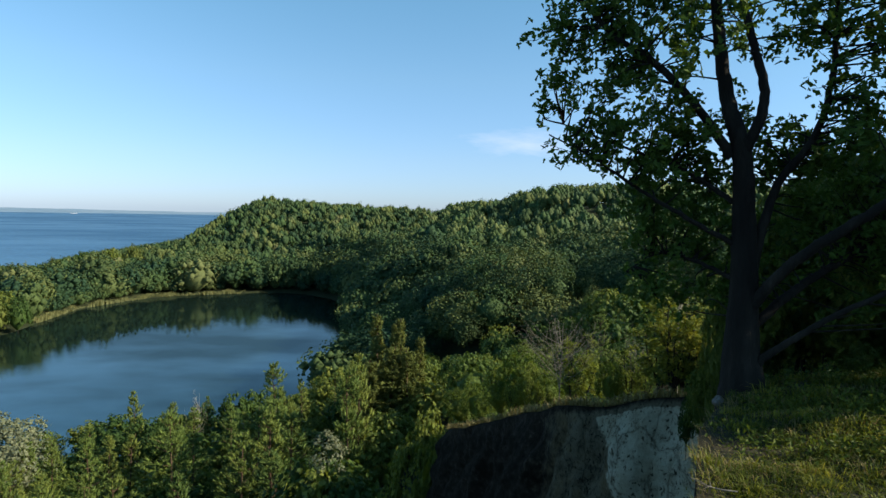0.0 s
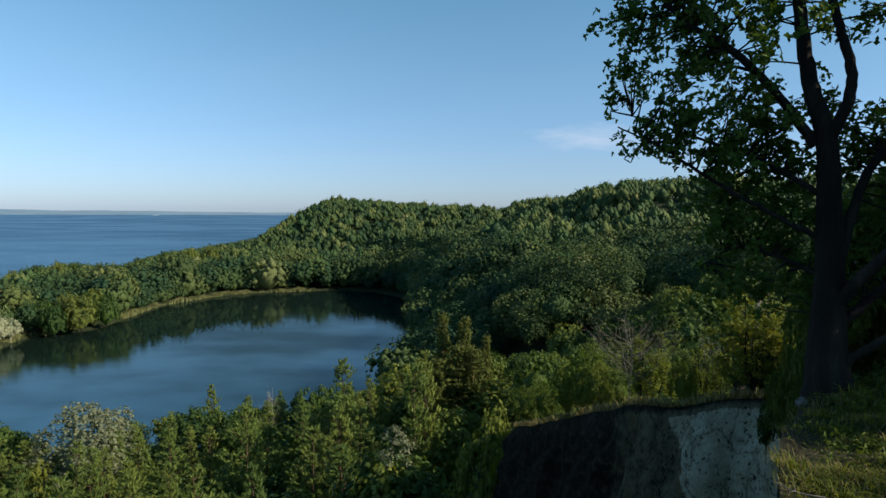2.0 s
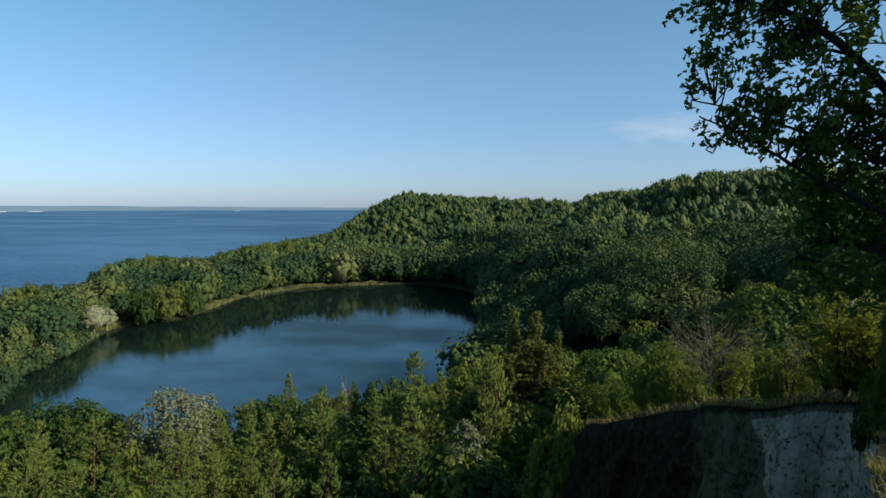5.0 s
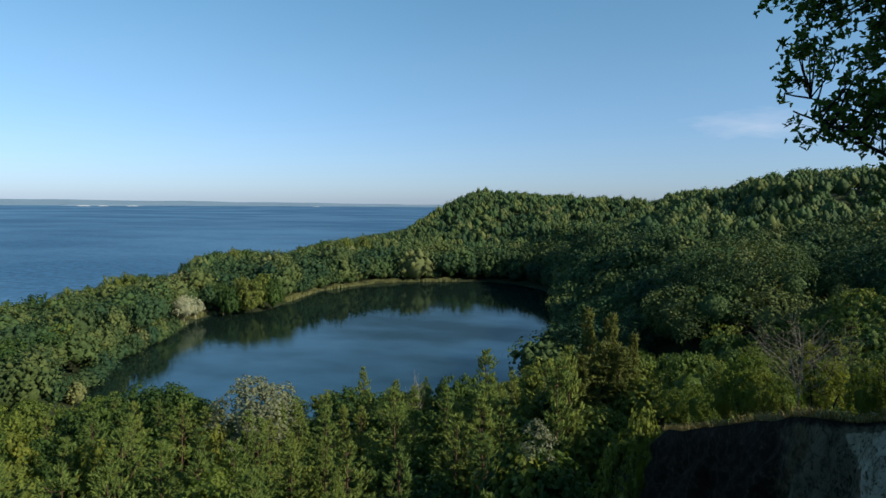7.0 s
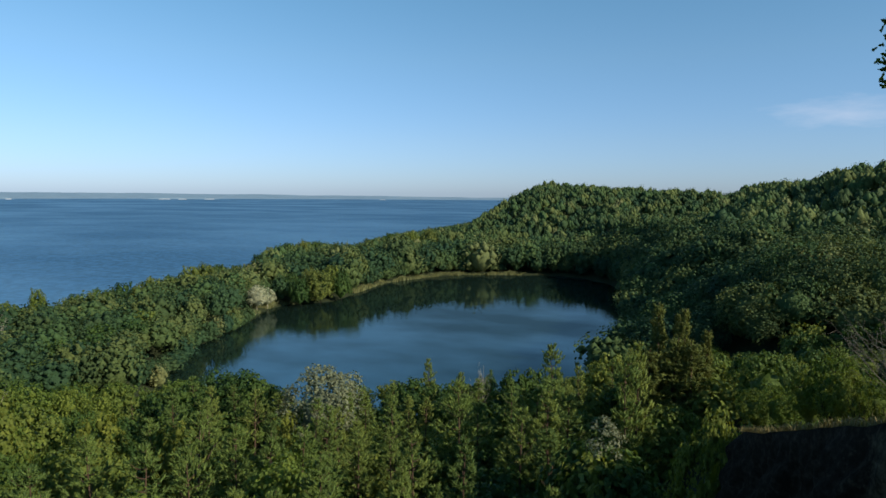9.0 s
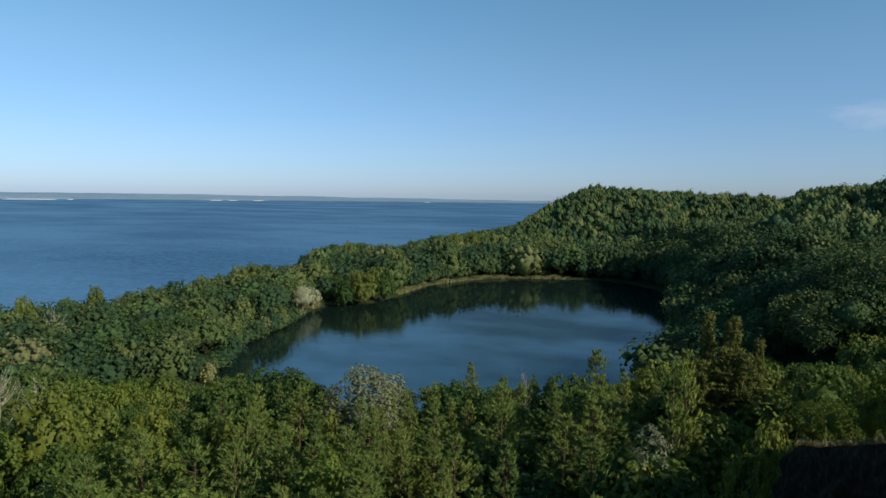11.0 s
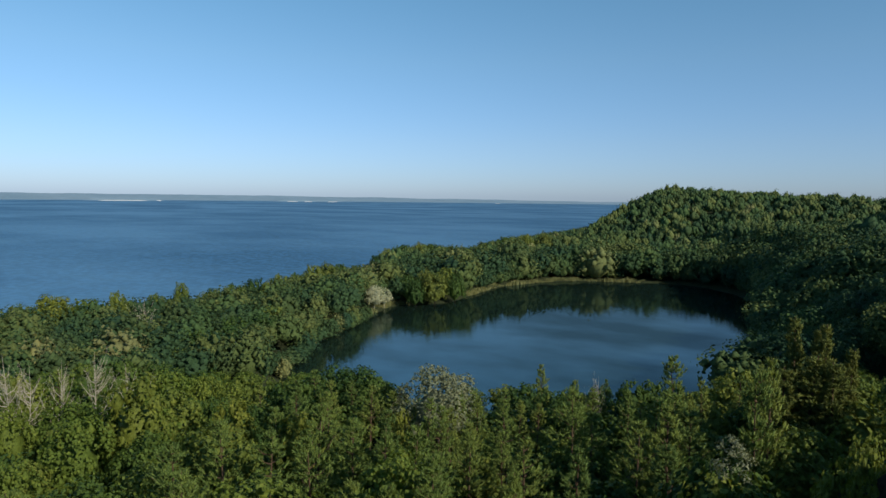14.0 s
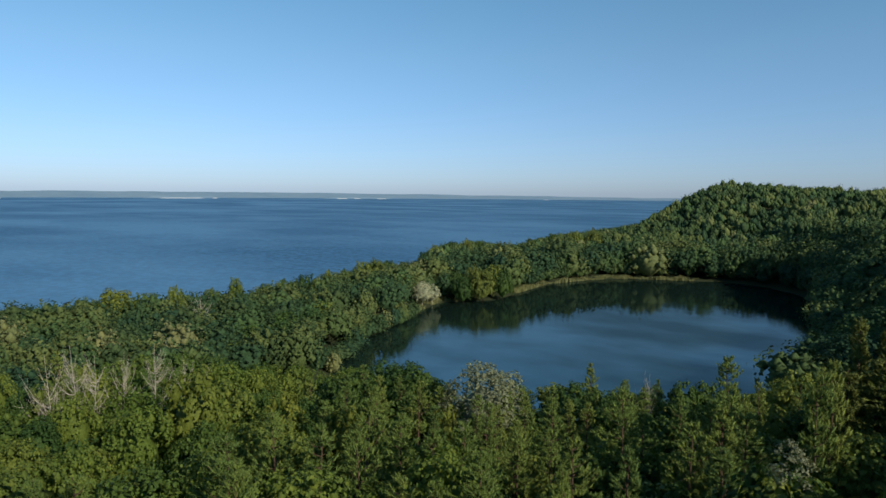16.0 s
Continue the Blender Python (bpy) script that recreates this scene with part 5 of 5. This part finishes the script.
for i in range(2):
    ob = tagged(new("bare_shrub"), "bare grey twiggy shrub at the brink", "bush")
    v, f = bare_tree(90 + i, 26, 8, 0.8, 0.007)
    part("stem", mesh_of("shrub_stem", v, [f], [M_TWIG], smooth=True), ob)
    BARES.append(ob)
for proto, az, el, dist, wide in (
        # along the brink beyond the pale face
        (ROUND[0], -1.8, -15.6, 25, 0.9), (ROUND[1], -3.6, -14.9, 23.5, 0.8), (ROUND[0], -5.6, -13.6, 21.8, 0.6), (ROUND[1], -6.9, -12.0, 21, 0.6), (ROUND[0], -8.3, -13.2, 20, 0.7), (ROUND[1], -9.9, -13.6, 19.2, 0.7), (BARES[0], -10.8, -9.6, 17.0, 1.2), (BARES[1], -11.6, -10.4, 17.4, 1.0),
        (LIGHT[2], -12.6, -10.9, 17.5, 1.1), (LIGHT[1], -11.9, -12.2, 17.2, 0.8), (ROUND[1], -15.2, -12.3, 16.6, 0.6), (LIGHT[1], -16.8, -10.8, 16.3, 0.9), (BARES[1], -17.0, -9.8, 16.4, 0.5), (LIGHT[0], -18.0, -12.2, 15.8, 0.8),
        (LITBUSH, -19.3, -8.9, 15.0, 1.3), (LITBUSH, -21.4, -6.9, 14.4, 1.4), (LITBUSH, -20.4, -8.0, 13.8, 1.2), (LITBUSH, -22.6, -8.2, 13.6, 1.1), (LIGHT[1], -22.8, -8.8, 14.6, 1.0), (DEADS[0], -20.7, -4.9, 15.2, 0.3), (BUSHES[0], -20.4, -11.0, 14.6, 0.7), (BUSHES[1], -22.2, -10.4, 14, 0.8),
        (BUSHES[0], -23.4, -10.5, 13.5, 0.8), (LIGHT[0], -8.8, -14.4, 18.6, 0.7), (LIGHT[0], -6.6, -14.9, 20, 0.7),
        # thicket behind and beside the oak
        (BUSHES[0], -28.0, -6.5, 12.5, 0.9), (BUSHES[1], -30.5, -5.5, 12, 1.0), (BUSHES[0], -33.0, -6.0, 11.5, 0.9), (BUSHES[2], -35.5, -4.0, 11.0, 1.0), (BUSHES[1], -38.5, -4.0, 10.5, 1.0),
        (BUSHES[0], -26.5, -9.0, 11.0, 0.8), (BUSHES[2], -42.0, -3.0, 11.0, 1.0), (BUSHES[1], -32.0, -2.0, 11.0, 1.0), (BUSHES[0], -36.5, -0.5, 11.8, 1.0), (BUSHES[2], -28.5, -3.0, 11.3, 0.9),
        (BUSHES[1], -47.0, -2.0, 12.0, 1.0), (BUSHES[0], -34.0, -9.0, 9.5, 0.9), (BUSHES[2], -37.0, -8.5, 9.0, 0.9),
        (BUSHES[2], -26.8, -1.5, 10.6, 0.7), (BUSHES[1], -29.4, 0.8, 11.2, 0.8), (BUSHES[0], -31.4, 1.5, 11.0, 0.7), (BUSHES[2], -33.6, 2.5, 11.6, 0.8), (BUSHES[1], -36.0, 3.0, 11.8, 0.9), (BUSHES[2], -39.0, 3.0, 11.4, 0.9), (BUSHES[1], -30.0, 3.5, 11.4, 0.7), (BUSHES[2], -32.6, 5.5, 11.6, 0.8), (BUSHES[1], -35.4, 6.5, 12, 0.8), (BUSHES[2], -38.2, 7.0, 11.6, 0.7)):
    landmark(proto, az, el, dist, wide)

# shrubs rooted in the brink under the oak, hanging over it
for proto, az, dist, drop, h, wide in ((BUSHES[1], -22.6, 9.6, 3.3, 1.2, 0.4), (BUSHES[0], -23.6, 8.6, 2.8, 0.9, 0.5),
                                       (BUSHES[2], -21.6, 10.4, 3.7, 0.9, 0.4), (BUSHES[1], -24.3, 8.6, 3.1, 2.2, 0.3)):
    x, y = at(az, dist)
    ob = copy_thing(proto, pose(x, y, EYE - drop, 0, 0, 50 * az))
    ob.scale = (h * wide, h * wide, h)
SHADE = tree_kind("clifftop_tree", crown_broad(79, 50, 1500, 0.021, spread=0.44, low=0.05, core=0.6), M_BROAD, M_BARK, "dense green tree out of view, added to cast shade", "tree", "clifftop trees")
# unseen trees added on the level ground to the right, to keep the oak's foot in shade
for k, (x, y, h) in enumerate(((12.5, 8.4, 7.5), (16.0, 6.6, 9.0), (19.0, 5.6, 10.0), (11.5, 7.1, 5.4), (10.5, 7.8, 5.0), (12.8, 6.9, 5.6), (10.0, 5.3, 4.4),
                               # further off, an added stand, also out of view, that shades the gully below the cliff
                               (44, 38, 18), (50, 43, 21), (43, 46, 20), (51, 50, 24), (44, 54, 23), (53, 57, 26), (46, 62, 25), (55, 65, 27))):
    set_tree(SHADE, x, y, h, 0.9, seed=900 + k)

# ---- grass on the clifftop ----
def blades(name, root, height, lean_dir, lean, width, mat, label, kind_of, tint=None):
    n = len(root)
    up = np.array([0, 0, 1.0])
    side = np.stack([-lean_dir[:, 1], lean_dir[:, 0], 0 * lean], -1) * width
    bend = lean_dir * (height * lean)[:, None]
    rise = height[:, None] * up
    m1 = root + bend * 0.35 + rise * 0.62
    t1 = root + bend + rise * (1 - 0.35 * lean[:, None])
    v = np.stack([root - side, root + side, m1 + side * 0.75, m1 - side * 0.75, t1], 1).reshape(-1, 3)
    i5 = np.arange(n)[:, None] * 5
    return tagged(new(name, mesh_of(name, v, [i5 + np.array([[0, 1, 2, 3]]), i5 + np.array([[3, 2, 4]])], [mat], None if tint is None else np.repeat(tint, 5))), label, kind_of, kind="stuff")


def around(a):
    return np.stack([np.cos(a), np.sin(a), 0 * a], -1)


rng = np.random.RandomState(55)
n = 4200
az, d = np.radians(rng.uniform(-48, -17, n)), 2.6 * (12 / 2.6) ** rng.uniform(0, 1, n)
tx, ty = -d * np.sin(az), d * np.cos(az)
patch = bumps(tx, ty, 1.3, 13)
ok = inside(tx, ty, PLATEAU) & (patch + rng.uniform(-0.5, 0.8, n) > -0.95) & (gap_to(tx, ty, RIM) > rng.uniform(-0.2, 0.35, n) * np.clip(ty / 4, 0, 1))
tx, ty, d, patch = tx[ok], ty[ok], d[ok], patch[ok]
per = 24
n = len(tx) * per
clump = bumps(tx, ty, 0.45, 16)
grow = np.repeat((0.055 + 0.035 * patch.clip(-1, 1) + 0.03 * clump.clip(-0.8, 1.2) + 0.032 * (tx - 2.6).clip(0, 5)).clip(0.02, 1) * rng.uniform(0.5, 1.5, len(tx)), per)
# random tone of each tuft, plus painted patches of dappled light and shade
tone = np.repeat(np.clip(0.48 + 0.42 * bumps(tx, ty, 0.75, 17) + 0.26 * clump + rng.normal(size=len(tx)) * 0.12, 0, 1), per)
a = rng.uniform(0, 6.283, n)
rr = np.repeat(0.035 + 0.012 * d, per) * np.sqrt(rng.uniform(0, 1, n))
rx, ry = np.repeat(tx, per) + rr * np.cos(a), np.repeat(ty, per) + rr * np.sin(a)
root = np.stack([rx, ry, plateau_z(rx, ry) - 0.01], -1)
dry = rng.uniform(0, 1, n) < np.repeat(np.where(bumps(tx, ty, 0.9, 15) > 0.25, 0.28, 0.05), per)
hh, wd = grow * rng.uniform(0.35, 1.05, n), np.repeat(0.0016 + 0.0006 * d, per)[:, None]
for name, pick, mat, label in (("grass", ~dry, M_GRASS, "short sunlit green grass on the clifftop, dappled shade painted in its tone"), ("dry_grass", dry, M_DRY, "dry straw-coloured grass tufts on the clifftop")):
    blades(name, root[pick], hh[pick], around(a[pick] + rng.normal(size=pick.sum()) * 0.6), rng.uniform(0.3, 1.5, pick.sum()), wd[pick], mat, label, "grass", tone[pick])
# a dry branch lying at the brink
branch = tagged(new("fallen_branch"), "dry pale branch lying in the grass at the brink", "branch")
bx, by = 1.60, 3.74
branch.location = (bx, by, float(plateau_z(np.array([bx]), np.array([by]))[0]) + 0.03)
pieces = [tube(smooth_line([(-0.12, 0.16, 0.05), (0, 0, 0.03), (0.14, -0.10, 0.02), (0.34, -0.14, 0.01)], 5), np.linspace(0.004, 0.010, 16), 6)]
for p0, p1 in (((0.02, -0.01, 0.03), (-0.16, 0.02, 0.10)), ((0.10, -0.08, 0.02), (-0.05, -0.14, 0.05)), ((0.06, -0.05, 0.02), (0.10, 0.12, 0.12))):
    m1 = (np.array(p0) + np.array(p1)) / 2 + (0, 0.02, 0.01)
    pieces.append(tube(smooth_line([p0, m1, p1], 4), np.linspace(0.006, 0.002, 9), 5))
v, f = gather(pieces)
part("wood", mesh_of("fallen_branch", v * 0.5, [f], [M_TWIG], smooth=True), branch)

# a pale stone at the oak's foot
bm = bmesh.new()
bmesh.ops.create_icosphere(bm, subdivisions=3, radius=0.07)
for vert in bm.verts:
    q = vert.co
    vert.co = Vector((q.x * 1.3, q.y * 0.8, q.z * 0.75)) * (1 + 0.22 * math.sin(37 * q.x + 19 * q.z) * math.cos(33 * q.y - 15 * q.z) + 0.10 * math.sin(81 * q.y + 60 * q.x))
stone_mesh = bpy.data.meshes.new("stone")
bm.to_mesh(stone_mesh)
bm.free()
stone_mesh.materials.append(M_STONE)
stone = tagged(new("stone", stone_mesh), "pale weathered stone at the foot of the oak", "stone")
stone.location = (2.99, 6.72, float(plateau_z(np.array([2.99]), np.array([6.72]))[0]) + 0.01)
stone.rotation_euler = (0.1, 0.2, 0.8)

# short grass underfoot
n = 1400
d, az2 = 5.5 * np.sqrt(rng.uniform(0, 1, n)), rng.uniform(0, 6.283, n)
gx2, gy2 = d * np.cos(az2), d * np.sin(az2) - 0.5
ok = inside(gx2, gy2, PLATEAU) & (bumps(gx2, gy2, 1.3, 13) > -0.5) & ~((np.hypot(gx2, gy2) > 2.6) & (gx2 > 0.31 * gy2) & (gy2 > 0.9 * gx2))
gx2, gy2 = np.repeat(gx2[ok], 10), np.repeat(gy2[ok], 10)
n = len(gx2)
gx2, gy2 = gx2 + rng.normal(size=n) * 0.05, gy2 + rng.normal(size=n) * 0.05
blades("grass", np.stack([gx2, gy2, plateau_z(gx2, gy2) - 0.01], -1), rng.uniform(0.02, 0.09, n), around(rng.uniform(0, 6.283, n)), rng.uniform(0.3, 1.5, n), np.full((n, 1), 0.003), M_GRASS,
       "short trodden green grass on the clifftop", "grass", np.clip(0.5 + 0.35 * bumps(gx2, gy2, 0.8, 17), 0, 1))
# leafy weeds between the grass under the oak
n = 620
az, d = np.radians(rng.uniform(-44, -24.5, n)), rng.uniform(5.0, 9.5, n)
wx, wy = -d * np.sin(az), d * np.cos(az)
ok = inside(wx, wy, PLATEAU) & (bumps(wx, wy, 1.1, 18) > -0.1) & (gap_to(wx, wy, RIM) > 0.25)
wx, wy = np.repeat(wx[ok], 14), np.repeat(wy[ok], 14)
n = len(wx)
wx, wy = wx + rng.normal(size=n) * 0.07, wy + rng.normal(size=n) * 0.07
tall = 0.10 + 0.12 * (bumps(wx, wy, 1.1, 18)).clip(0, 1) + 0.03 * (wx - 3).clip(0, 4)
v, f = leaf_cards(rng, np.stack([wx, wy, plateau_z(wx, wy) + tall * rng.uniform(0.1, 1.2, n)], -1), unit(rng.normal(size=(n, 3)) * 0.7 + (0, 0, 1)), 0.019, 0.5)
tagged(new("weeds", mesh_of("weeds", v, [f], [M_WEED])), "leafy green weeds growing in the grass under the oak", "weeds", kind="stuff")
# grass and dead stalks drooping over the brink
edge = along(RIM[4:16], 0.03)
out = np.gradient(edge, axis=0)
out = unit(np.stack([-out[:, 1], out[:, 0], 0 * out[:, 0]], -1))
pick = rng.randint(len(edge), size=900)
p3 = np.c_[edge[pick] - out[pick, :2] * rng.uniform(-0.02, 0.22, (900, 1)), np.zeros(900)]
p3[:, 2] = plateau_z(p3[:, 0], p3[:, 1]) - 0.02
blades("brink_grass", p3, rng.uniform(0.04, 0.16, 900), unit(out[pick] + rng.normal(size=(900, 3)) * (0.5, 0.5, 0)), rng.uniform(0.4, 1.3, 900), np.full((900, 1), 0.0035), M_DRY,
       "dry grass drooping over the cliff edge", "grass")

far_edge = along(RIM[12:19], 0.03)
pick = rng.randint(len(far_edge), size=3000)
p3 = np.c_[far_edge[pick] + rng.normal(size=(3000, 2)) * 0.12 + (0.12, 0), np.zeros(3000)]
p3[:, 2] = plateau_z(p3[:, 0], p3[:, 1]) - 0.02
blades("rim_grass", p3, rng.uniform(0.08, 0.30, 3000), around(rng.uniform(0, 6.283, 3000)), rng.uniform(0.3, 1.0, 3000), np.full((3000, 1), 0.012), M_DRY, "dry grass along the rim of the far cliff", "grass")

# the patterns from which the trees were copied
for proto in BROAD + PALE + PINES + BROAD_FAR + YOUNG + BROAD_NEAR + PINES_FAR + DEADS + BUSHES + ROUND + LIGHT + BARES + SPIRES + SHORE + [SHADE, SILVER, WILLOW, SILVERTOP, YELLOW, LITBUSH]:
    for ob in (*proto.children_recursive, proto):
        bpy.data.objects.remove(ob)
